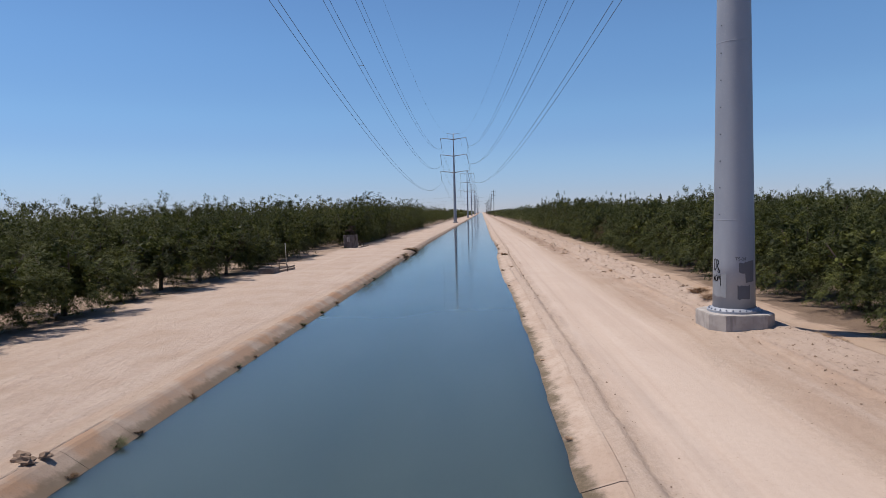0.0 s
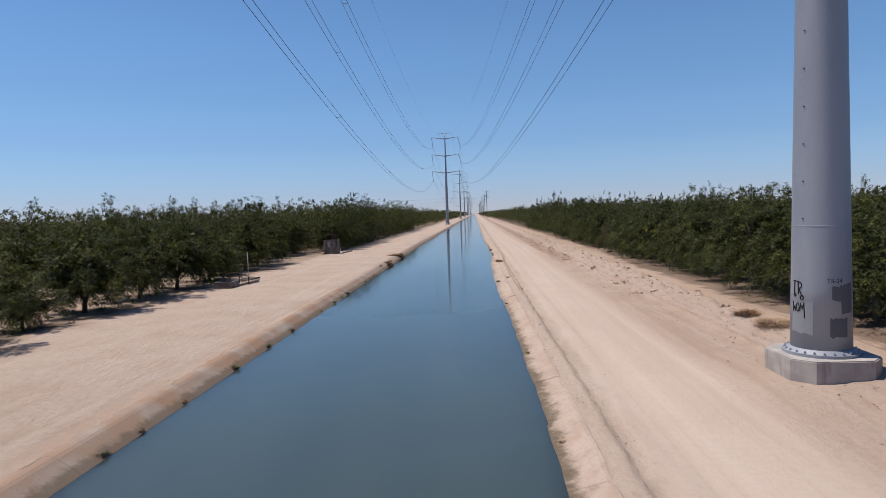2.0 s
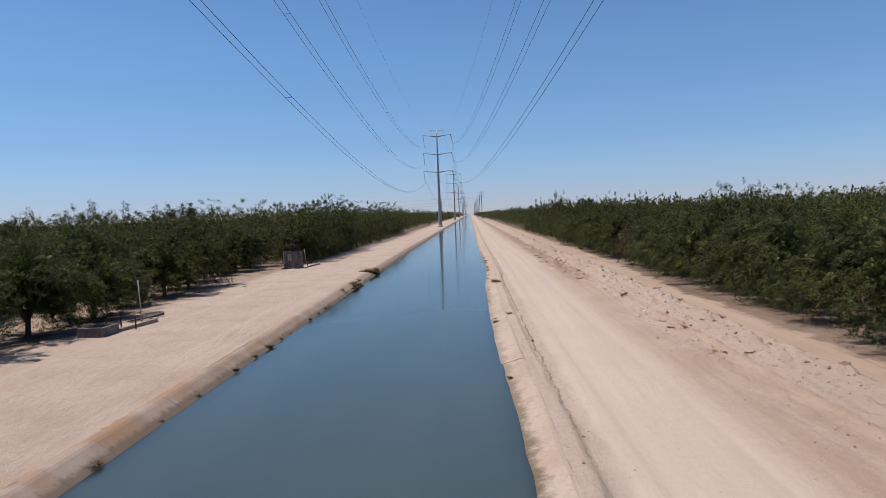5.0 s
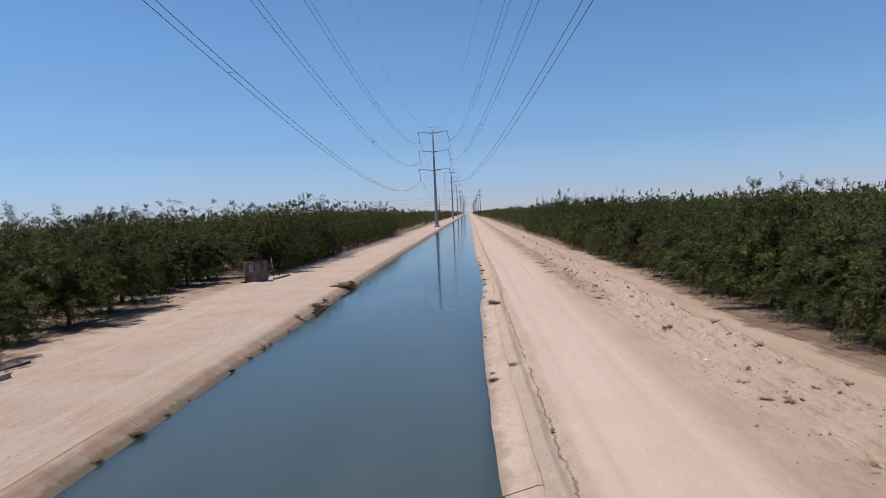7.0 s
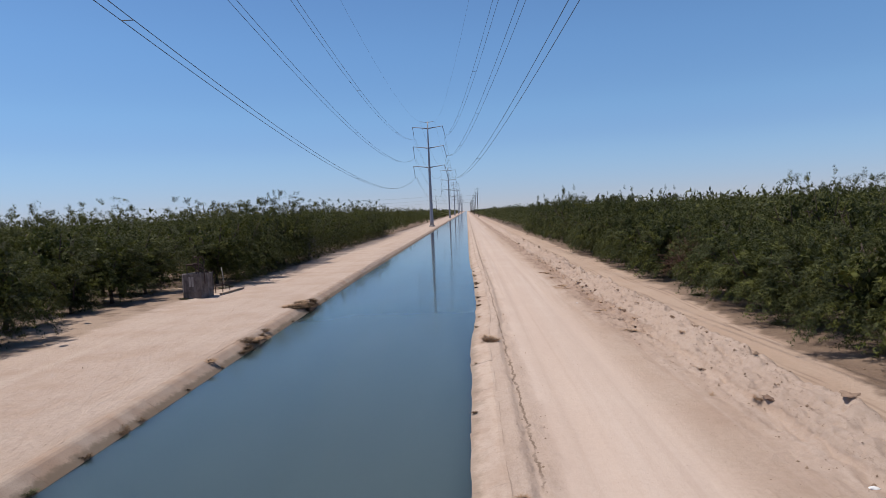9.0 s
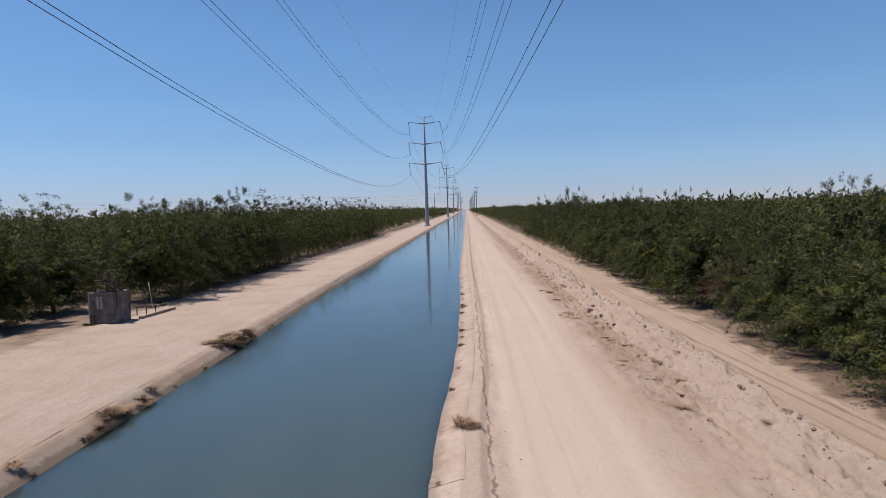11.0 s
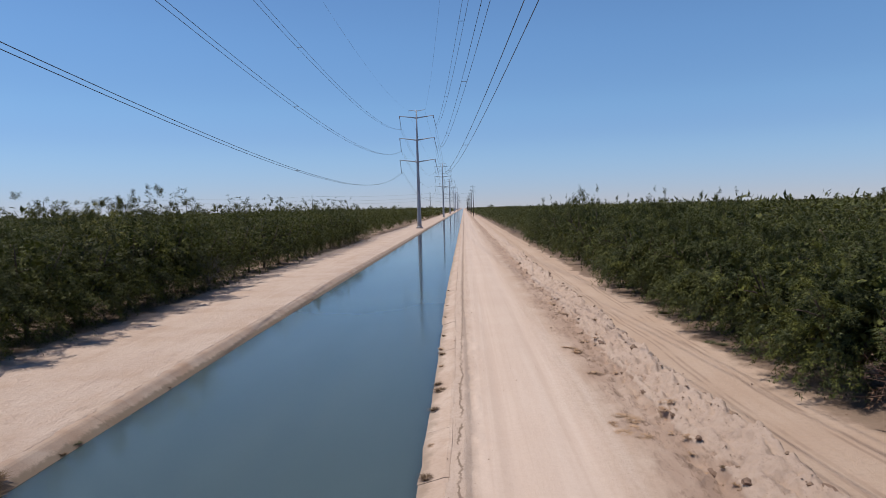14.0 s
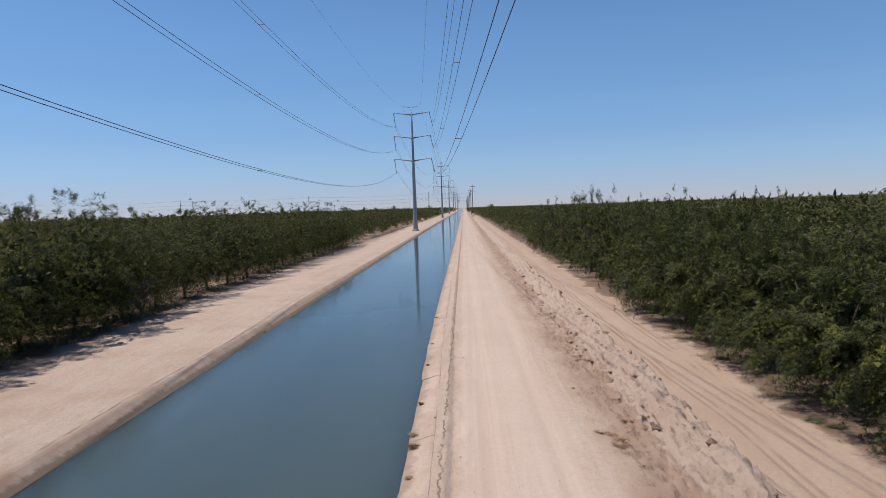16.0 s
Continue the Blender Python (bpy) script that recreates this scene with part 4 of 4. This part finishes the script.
# ---- concrete standpipe on the west bank ----
def build_standpipe(at):
    box = empty("irrigation_standpipe", at, "weathered grey concrete irrigation standpipe box with pipe hoops", "standpipe")
    plan = [(-1.12, -0.35), (-0.98, -0.95), (0.62, -1.0), (1.08, -0.55), (1.1, 0.6), (0.6, 1.05), (-0.7, 1.05), (-1.12, 0.55)]
    bm = bmesh.new()
    rings = []
    for k, z in ((1.0, -0.4), (1.0, 1.52), (0.86, 1.52), (0.86, 0.2)):
        rings.append([bm.verts.new((x * k, y * k, z)) for x, y in plan])
    for a, b in zip(rings, rings[1:]):
        for i in range(8):
            bm.faces.new((a[i], a[(i + 1) % 8], b[(i + 1) % 8], b[i]))
    bm.faces.new(rings[-1])
    part("wall", bm, OLDCON, box)
    bm = bmesh.new()
    low = [bm.verts.new((x * 1.03, y * 1.03, -0.4)) for x, y in plan]
    mid = [bm.verts.new((x * 1.03, y * 1.03, 0.42)) for x, y in plan]
    top = [bm.verts.new((x * 0.99, y * 0.99, 0.47)) for x, y in plan]
    for a, b in ((low, mid), (mid, top)):
        for i in range(8):
            bm.faces.new((a[i], a[(i + 1) % 8], b[(i + 1) % 8], b[i]))
    part("plinth", bm, OLDCON, box, "darker damp concrete plinth")
    for x, y in plan[:5] + [(-0.2, -0.975)]:
        bm = bmesh.new()
        block(bm, x * 1.01 - 0.045, x * 1.01 + 0.045, y * 1.01 - 0.045, y * 1.01 + 0.045, 0.42, 1.56, 0.012)
        # the left front rib is coloured pale to imitate the sunlit edge
        part("rib", bm, PALEPOST_LIT_RIB if (x, y) == plan[1] else OLDCON, box)
    for dx in (0.35, 0.85):
        bm = bmesh.new()
        path = [(dx + 0.12, -0.8, 0.9), (dx + 0.1, -0.8, 1.9)] + [(dx - 0.22 + 0.32 * math.cos(a), -0.65, 2.2 + 0.36 * math.sin(a)) for a in (0.1, 0.6, 1.2, 1.8, 2.5, 3.2, 3.8)] + [(dx - 0.1, -0.3, 1.75), (dx + 0.25, -0.1, 1.5)]
        tube(bm, path, 0.045, 6)
        part("pipe_hoop", bm, RUST, box, "bent rusty pipe hoop")
    bm = bmesh.new()
    tube(bm, [(-0.85, -0.3, 1.4), (-0.85, -0.3, 2.05), (0.55, -0.3, 2.05), (0.55, -0.3, 1.4)], 0.055, 6)
    tube(bm, [(0.0, -0.3, 2.05), (0.0, -0.3, 1.3)], 0.05, 6)
    tube(bm, [(-0.2, -0.3, 2.1), (0.3, -0.3, 2.1)], 0.06, 8)
    part("gate_frame", bm, RUST, box, "rusty screw-gate frame")
    bm = bmesh.new()
    block(bm, -0.42, 0.02, -1.02, -0.985, 0.75, 1.35, 0.005)
    part("pale_stain_panel", bm, concrete_material("limed_concrete", (0.34, 0.31, 0.28), (0.46, 0.43, 0.40), 5.0), box)
    box.scale = (0.68, 0.68, 1.02)
    return box


build_standpipe((-13.9, 75.3, 0.17))


def wing_wall(a, b, high):
    wall = empty("wing_wall", (*a, 0.15), "low pale concrete wing wall beside a gate", "wall")
    d = Vector((b[0] - a[0], b[1] - a[1], 0))
    bm = bmesh.new()
    block(bm, -0.09, 0.09, 0, d.length, -0.3, high, 0.02)
    part("wall", bm, DUSTY, wall)
    bm = bmesh.new()
    block(bm, -0.10, 0.10, -0.03, d.length + 0.03, high + 0.003, high + 0.05, 0.015)
    part("coping", bm, DUSTY, wall, "pale concrete coping")
    wall.matrix_world = Matrix.Translation((*a, 0.15)) @ Vector((0, 1, 0)).rotation_difference(d.normalized()).to_matrix().to_4x4()
    return wall


def pipe_rail(at, turn, wide, high):
    rail = empty("pipe_rail", at, "rusty bent pipe guard rail", "railing")
    bm = bmesh.new()
    tube(bm, [(0, 0, -0.2), (0, 0, high - 0.1), (0.1, 0, high), (wide - 0.1, 0, high), (wide, 0, high - 0.1), (wide, 0, -0.2)], 0.028, 8)
    part("hoop", bm, RUST, rail, smooth=True)
    bm = bmesh.new()
    tube(bm, [(wide * 0.5, 0, -0.2), (wide * 0.5, 0, high + 0.22)], 0.03, 6)
    tube(bm, [(wide * 0.5 - 0.12, 0, high + 0.22), (wide * 0.5 + 0.12, 0, high + 0.22)], 0.02, 6)
    part("gate_stem", bm, RUST, rail)
    rail.matrix_world = Matrix.Translation(at) @ pose(0, 0, 0, 0, 0, turn)
    return rail


def marker_post(at, high, material, lean, label):
    bm = bmesh.new()
    tube(bm, [(0, 0, -0.3), (lean * 0.5, 0, high * 0.5), (lean, 0, high)], 0.028, 8)
    ob = part("marker_post", bm, material, smooth=True)
    ob.matrix_world = Matrix.Translation(at)
    return tagged(ob, label, "post")


wing_wall((-12.75, 75.9), (-12.45, 79.0), 0.14)
pipe_rail((-13.6, 77.2, 0.17), 35, 0.9, 0.55)
marker_post((-13.75, 79.2, 0.17), 1.55, PALEPOST_LIT_RIB, -0.18, "thin pale leaning marker post beside the standpipe")
# the turnout further back
turnout = empty("turnout_box", (-13.0, 43.6, 0.17), "small dark concrete irrigation turnout box", "turnout")
for name, dims in (("side_wall", (-0.55, -0.40, -0.5, 0.6)), ("side_wall", (0.40, 0.55, -0.5, 0.6)), ("front_wall", (-0.4, 0.4, -0.5, -0.35)), ("back_wall", (-0.4, 0.4, 0.45, 0.6))):
    bm = bmesh.new()
    block(bm, *dims, -0.4, 0.42, 0.015)
    part(name, bm, OLDCON, turnout)
bm = bmesh.new()
block(bm, -0.4, 0.4, -0.34, 0.44, -0.4, 0.1, 0)
part("floor_slab", bm, OLDCON, turnout)
pipe_rail((-13.1, 44.4, 0.17), 25, 1.1, 0.62)
wing_wall((-12.5, 44.3), (-12.2, 46.8), 0.16)
marker_post((-12.55, 46.2, 0.17), 2.0, PALEPOST_LIT_RIB, -0.06, "thin pale upright marker post by the turnout box")
marker_post((16.0, 71.6, -0.12), 0.75, WHITE, 0.02, "short white plastic stake at the orchard edge")


# ---- weeds and litter ----
def tuft_mesh(seed, blades, radius, high, stiff):
    rs = np.random.RandomState(seed)
    a = rs.rand(blades) * math.tau
    r = radius * np.sqrt(rs.rand(blades)) * 0.5
    base = np.stack([r * np.cos(a), r * np.sin(a), -0.02 * np.ones(blades)], 1)
    out = unit(np.stack([np.cos(a), np.sin(a), np.zeros(blades)], 1) + rs.normal(size=(blades, 3)) * 0.5 * np.array([1, 1, 0]))
    h = high * rs.uniform(0.4, 1.1, blades)
    mid = base + out * (radius * 0.35 * rs.uniform(0.3, 1, blades))[:, None] + np.array([0, 0, 1]) * (h * 0.65)[:, None]
    end = mid + out * (radius * (1 - stiff) * rs.uniform(0.3, 1, blades))[:, None] + np.array([0, 0, 1]) * (h * 0.35 * stiff)[:, None]
    side = unit(np.cross(out, np.array([0, 0, 1.0]) + rs.normal(size=(blades, 3)) * 0.3)) * 0.011
    q1 = np.stack([base - side, base + side, mid + side * 0.8, mid - side * 0.8], 1)
    q2 = np.stack([mid - side * 0.8, mid + side * 0.8, end + side * 0.2, end - side * 0.2], 1)
    return np.concatenate([q1, q2])


TUFTS = {}
for mat, key in ((DRY, "dry"), (DARKDRY, "dark"), (GREENWEED, "green")):
    for n in range(3):
        TUFTS[key, n] = quads_mesh("grass_tuft", tuft_mesh(len(TUFTS) + 60, 190, 0.42, 0.42, 0.35), mat)
TUFT_LABEL = {"dry": "dry straw-coloured grass tuft on bare soil", "dark": "dead dark brown weed clump at the waterline", "green": "small green weed on sandy soil"}


def tuft(kind, x, y, z, size, squash=0.8, name="grass_tuft"):
    ob = new(name, TUFTS[kind, rnd.randrange(3)])
    ob.matrix_world = Matrix.Translation((x, y, z)) @ pose(0, 0, 0, rnd.uniform(-8, 8), rnd.uniform(-8, 8), rnd.uniform(0, 360)) @ Matrix.Diagonal((size * 0.8, size * 0.8 * rnd.uniform(0.8, 1.2), size * squash * 0.7, 1))
    return tagged(ob, TUFT_LABEL[kind], "weed", "weeds along the canal")


rnd = random.Random(21)
# at the joints of the west lining
for y, s in ((10.9, 0.6), (12.3, 1.0), (13.0, 0.5), (15.4, 0.7), (18.3, 0.75), (19.6, 0.45), (21.6, 0.5), (24.9, 0.9), (27.9, 0.8), (29.2, 0.4), (30.8, 0.9), (33.5, 0.4), (35.6, 0.6), (38.4, 0.8), (40.3, 0.7), (41.9, 0.95), (43.4, 0.6), (44.7, 0.4),
             (48.0, 0.8), (49.8, 0.7), (51.4, 1.0), (52.2, 0.8), (55.0, 0.6), (57.7, 0.5), (64.5, 0.5), (66.8, 0.6), (75.0, 0.7), (74.3, 0.5), (80.2, 0.4), (86.0, 0.5), (93, 0.5), (101, 0.6), (112, 0.6)):
    tuft("dark" if rnd.random() < 0.8 else "green", float(left_water(y)) - 0.1 + rnd.uniform(-0.05, 0.05), y, WATER_Z + 0.03, s * 0.75, 0.6)
# larger dry growth on the west lip
for x, y, z, s, kind in ((-6.0, 22.3, 0.08, 1.0, "dry"), (-5.9, 57.6, 0.12, 0.9, "dry"), (-5.85, 61.0, 0.1, 1.3, "dark"), (-5.7, 61.6, 0.0, 1.2, "dry"), (-5.6, 60.3, -0.1, 0.9, "dark"), (-5.7, 62.6, -0.1, 1.0, "dry"), (-5.9, 63.4, 0.05, 1.0, "dark"),
                         (-6.1, 70.2, 0.08, 1.5, "dark"), (-5.95, 71.0, 0.0, 1.6, "dark"), (-6.35, 71.2, 0.12, 1.3, "dark"), (-5.8, 71.8, -0.1, 1.4, "dark"), (-6.5, 70.0, 0.12, 1.1, "dry"), (-6.2, 69.3, 0.1, 0.9, "dry"), (-6.05, 72.3, 0.0, 1.1, "dark"), (-5.75, 70.0, -0.12, 0.9, "dark")):
    tuft(kind, x, y, z, s * 0.85, 0.5)
for n in range(22):
    x, y = rnd.gauss(-6.12, 0.22), rnd.gauss(70.9, 0.85)
    tuft("dark" if rnd.random() < 0.7 else "dry", x, y, 0.13 - max(x + 6.12, 0) * 0.65, rnd.uniform(0.8, 1.35), 0.5)
for n in range(9):
    x, y = rnd.gauss(-5.75, 0.12), rnd.gauss(61.8, 0.9)
    tuft("dry" if rnd.random() < 0.5 else "dark", x, y, 0.1 - max(x + 6.0, 0) * 0.65, rnd.uniform(0.6, 1.0), 0.5)
# east waterline and rim
for y, s, kind in ((12.5, 0.5, "dry"), (18.6, 0.5, "dry"), (26, 0.4, "dark"), (36.5, 0.6, "dark"), (45.6, 1.0, "dark"), (46.4, 0.6, "dark"), (52, 0.5, "dark"), (57, 0.5, "dry"), (63.5, 0.6, "dark"), (66.0, 0.6, "dry"), (69.6, 0.8, "dark"), (71.2, 0.7, "dry"), (72.6, 1.0, "dark"), (74.5, 0.6, "dry"), (77.3, 0.9, "dark"), (79.2, 1.1, "dark"), (80.0, 0.9, "dark"), (82.4, 0.6, "dry"), (84.3, 1.0, "dark"), (85.2, 0.8, "dry"), (88, 0.7, "dark"), (93, 0.6, "dark"), (97, 0.6, "dry"), (104, 0.7, "dark")):
    tuft(kind, float(right_water(y)) + 0.1 + rnd.uniform(-0.05, 0.12), y, WATER_Z + 0.05, s * 0.62, 0.55)
tuft("dry", 3.62, 60.0, 0.0, 1.05, 0.9)
tuft("dry", 3.85, 59.8, 0.0, 0.8, 0.8)
tuft("dry", 3.75, 46.9, 0.0, 0.5)
# tumbleweeds and dry patches on the spoil bank
for x, y, s in ((11.2, 29.6, 1.5), (10.85, 27.4, 1.6), (11.35, 27.7, 1.2), (11.75, 21.0, 1.2), (12.1, 20.7, 0.9), (11.5, 31.5, 0.9)):
    for k in range(3):
        tuft("dry", x + rnd.uniform(-0.2, 0.2), y + rnd.uniform(-0.2, 0.2), ground_at(x, y) - 0.03, s, 0.65)
for n in range(50):
    y = rnd.uniform(30, 105)
    x = rnd.choice((rnd.gauss(9.6, 0.3), rnd.gauss(9.5, 0.3), rnd.gauss(10.9, 0.3)))
    tuft("dry" if rnd.random() < 0.8 else "dark", x, y, ground_at(x, y) - 0.03, rnd.uniform(0.3, 0.75), 0.35)
for x, y in ((14.6, 85.7), (14.9, 85.2), (15.1, 70.5), (15.2, 62.0), (15.0, 93.0), (-14.2, 79.9), (-14.6, 81.6), (-13.9, 80.6), (-18.2, 72), (-18.8, 71.4), (-17.3, 40.5), (-17.8, 39.6), (-18.2, 41.2), (-14.5, 74.4)):
    tuft("green", x, y, ground_at(x, y) - 0.02, rnd.uniform(0.7, 1.3), 0.5)


def lump_mesh(seed, count, place, size):
    """Clods: small uneven eight-faced lumps, all in one mesh."""
    rs = np.random.RandomState(seed)
    verts, faces = [], []
    for _ in range(count):
        x, y = place(rs)
        z = ground_at(x, y)
        s = size * rs.lognormal(0, 0.5)
        k = len(verts)
        for dx, dy, dz in ((1, 0, 0), (0, 1, 0), (-1, 0, 0), (0, -1, 0), (0, 0, 0.8), (0, 0, -0.7)):
            j = rs.uniform(0.65, 1.25, 3)
            verts.append((x + s * (dx * j[0] + rs.uniform(-0.2, 0.2)), y + s * (dy * j[1] + rs.uniform(-0.2, 0.2)), z + s * 0.25 + s * dz * j[2]))
        faces += [(k, k + 1, k + 4), (k + 1, k + 2, k + 4), (k + 2, k + 3, k + 4), (k + 3, k, k + 4), (k + 1, k, k + 5), (k + 2, k + 1, k + 5), (k + 3, k + 2, k + 5), (k, k + 3, k + 5)]
    return verts, faces


for label, seed, count, place, size in (
        ("loose brown soil clods on the spoil bank", 1, 2200, lambda r: (r.choice([r.normal(11.1, 0.25), r.normal(9.6, 0.6), r.normal(10.5, 0.5)]), r.uniform(14, 120)), 0.017),
        ("crumbs of soil along the canal rim", 2, 650, lambda r: (r.normal(4.25, 0.32), r.uniform(8, 115)), 0.011),
        ("scattered pebbles on the sandy road", 3, 600, lambda r: (r.uniform(4.4, 9.0), r.uniform(8, 100)), 0.006),
        ("scattered pebbles and twigs on the west bank", 4, 700, lambda r: (r.uniform(-13.5, -6.3), r.uniform(9, 110)), 0.007),
        ("pebbles and litter at the orchard edge", 5, 900, lambda r: (r.normal(15.0, 0.5), r.uniform(14, 110)), 0.018)):
    v, f = lump_mesh(seed, count, place, size)
    tagged(mesh_object("soil_clods", v, f, CLOD), label, "soil", kind="stuff")


v, f = lump_mesh(9, 90, lambda r: (r.normal(10.95, 0.15), r.uniform(30, 130)), 0.055)
tagged(mesh_object("soil_clods", v, f, CLOD), "dark broken clods along the crest of the spoil bank", "soil", kind="stuff")


def rock(at, size, seed, material, label):
    bm = bmesh.new()
    bmesh.ops.create_icosphere(bm, subdivisions=2, radius=1)
    for v in bm.verts:
        k = 0.75 + 0.5 * noise.noise(v.co * 1.3 + Vector((seed * 3.1, 0, 0))) + 0.45 * noise.noise(v.co * 3.1 + Vector((0, seed * 1.7, 0)))
        v.co = Vector((v.co.x * size[0] * k, v.co.y * size[1] * k, v.co.z * size[2] * k))
    ob = part("soil_lump", bm, material)
    ob.matrix_world = Matrix.Translation(at)
    return tagged(ob, label, "soil lump", "soil lumps")


for n, (x, y, s) in enumerate(((-5.75, 10.7, 0.16), (-5.95, 10.85, 0.20), (-5.6, 10.95, 0.13), (-6.1, 11.0, 0.12))):
    rock((x, y, ground_at(-6.2, y) + 0.05), (s, s * 0.8, s * 0.55), n, CLOD, "dark lump of dug-up soil on the canal lip")
for n, (x, y, s) in enumerate(((11.35, 50.7, 0.2), (11.25, 69.9, 0.16), (11.3, 81.2, 0.22), (11.4, 42.9, 0.2), (11.45, 32.5, 0.18), (11.1, 75.2, 0.16), (11.15, 86, 0.18), (11.05, 97, 0.2))):
    rock((x, y, ground_at(x, y) - 0.01), (s, s * 1.5, s * 0.36), n + 9, CLOD, "crusted brown clod on the spoil bank crest")


def shift_of(y):
    """How far the spoil ridge wanders sideways at y."""
    y = np.array([float(y)])
    return float((np.interp(y, [52, 70], [0, 0.2]) + np.interp(y, [30, 50], [0, 1]) * ((fbm(0 * y + 3.3, y * 0.15) - 0.47) * 0.8 + (fbm(0 * y + 8.1, y * 0.8) - 0.47) * 0.3))[0])


rnd = random.Random(58)
for n in range(70):
    y = 34 + 96 * (n + rnd.random()) / 70
    crest = rnd.random() < 0.4
    x = (11.28 if crest else 10.03) - shift_of(y) + rnd.uniform(-0.12, 0.12)
    s = rnd.uniform(0.06, 0.13) * (1.25 if n % 9 == 0 else 1.0)
    if y < 62 and n % 3:
        continue
    rock((x, y, ground_at(x, y) + 0.1 * s), (s, s * rnd.uniform(1.2, 2.6), s * rnd.uniform(0.4, 0.75)), n + 40, DARKCLOD if not crest or n % 3 else CLOD,
         "crusted clod on the crest of the spoil bank" if crest else "dark damp clod at the foot of the spoil bank")
    if not crest and rnd.random() < 0.6:
        tuft("dry", x - 0.1, y + 0.3, ground_at(x - 0.1, y + 0.3) - 0.02, rnd.uniform(0.4, 0.8), 0.4)
# low dead growth on the road's shoulder
for x, y in ((8.6, 75.6), (8.8, 75.2), (8.7, 76.4), (8.99, 81.1), (8.7, 85.0), (8.9, 84.4), (10.1, 76.4), (9.6, 93.7), (9.3, 70.1), (9.0, 66.3), (9.2, 61.5), (9.4, 97.2)):
    for k in range(3):
        px, py = x + rnd.uniform(-0.25, 0.25), y + rnd.uniform(-0.5, 0.5)
        tuft("dry", px, py, ground_at(px, py) - 0.02, rnd.uniform(0.45, 0.8), 0.3)


def litter(x, y, size, label):
    bm = bmesh.new()
    bmesh.ops.create_icosphere(bm, subdivisions=2, radius=1)
    for v in bm.verts:
        v.co = Vector((v.co.x * size, v.co.y * size * 0.7, v.co.z * size * 0.4)) * (1 + 0.4 * noise.noise(v.co * 2.5))
    ob = part("litter", bm, WHITE)
    ob.matrix_world = Matrix.Translation((x, y, ground_at(x, y) + size * 0.25))
    tagged(ob, label, "litter")


litter(8.48, 68.9, 0.06, "crumpled white paper scrap on the road")
litter(9.8, 47.4, 0.09, "crumpled white paper scrap on the spoil bank")
litter(11.3, 86.6, 0.07, "crumpled pale scrap on the spoil bank")
# a broken branch on the west bank
bm = bmesh.new()
tube(bm, [(-13.6, 46.9, 0.24), (-13.0, 47.6, 0.27), (-12.65, 48.4, 0.33)], [0.02, 0.035, 0.06], 7)
tube(bm, [(-13.0, 47.6, 0.27), (-12.7, 47.4, 0.24), (-12.4, 47.3, 0.22)], [0.02, 0.014, 0.006], 5)
tagged(part("broken_branch", bm, BARK, smooth=True), "broken dead almond branch lying on sand", "branch")


# ---- distant trees ----
def far_tree(at, height, radius, seed):
    rs = np.random.RandomState(seed)
    tree = empty("distant_tree", at, "tall dark tree standing above the far orchard", "tree", "distant trees")
    bm = bmesh.new()
    tube(bm, [(0, 0, -0.5), (0, 0, height * 0.45), (0, 0, height * 0.8)], [0.5, 0.35, 0.1], 8)
    part("trunk", bm, BARK, tree)
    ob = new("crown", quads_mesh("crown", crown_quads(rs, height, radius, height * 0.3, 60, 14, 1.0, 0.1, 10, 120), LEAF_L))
    ob.parent = tree


for n, (x, y, h, r) in enumerate(((172, 1030, 24, 7), (187, 1040, 26, 8), (180, 1050, 20, 7), (330, 560, 13, 6), (345, 585, 12, 6), (-150, 900, 11, 7), (-110, 1100, 12, 8), (-60, 1250, 11, 9), (260, 980, 9, 9), (60, 1350, 11, 9))):
    far_tree((x, y, 0), h, r, 300 + n)
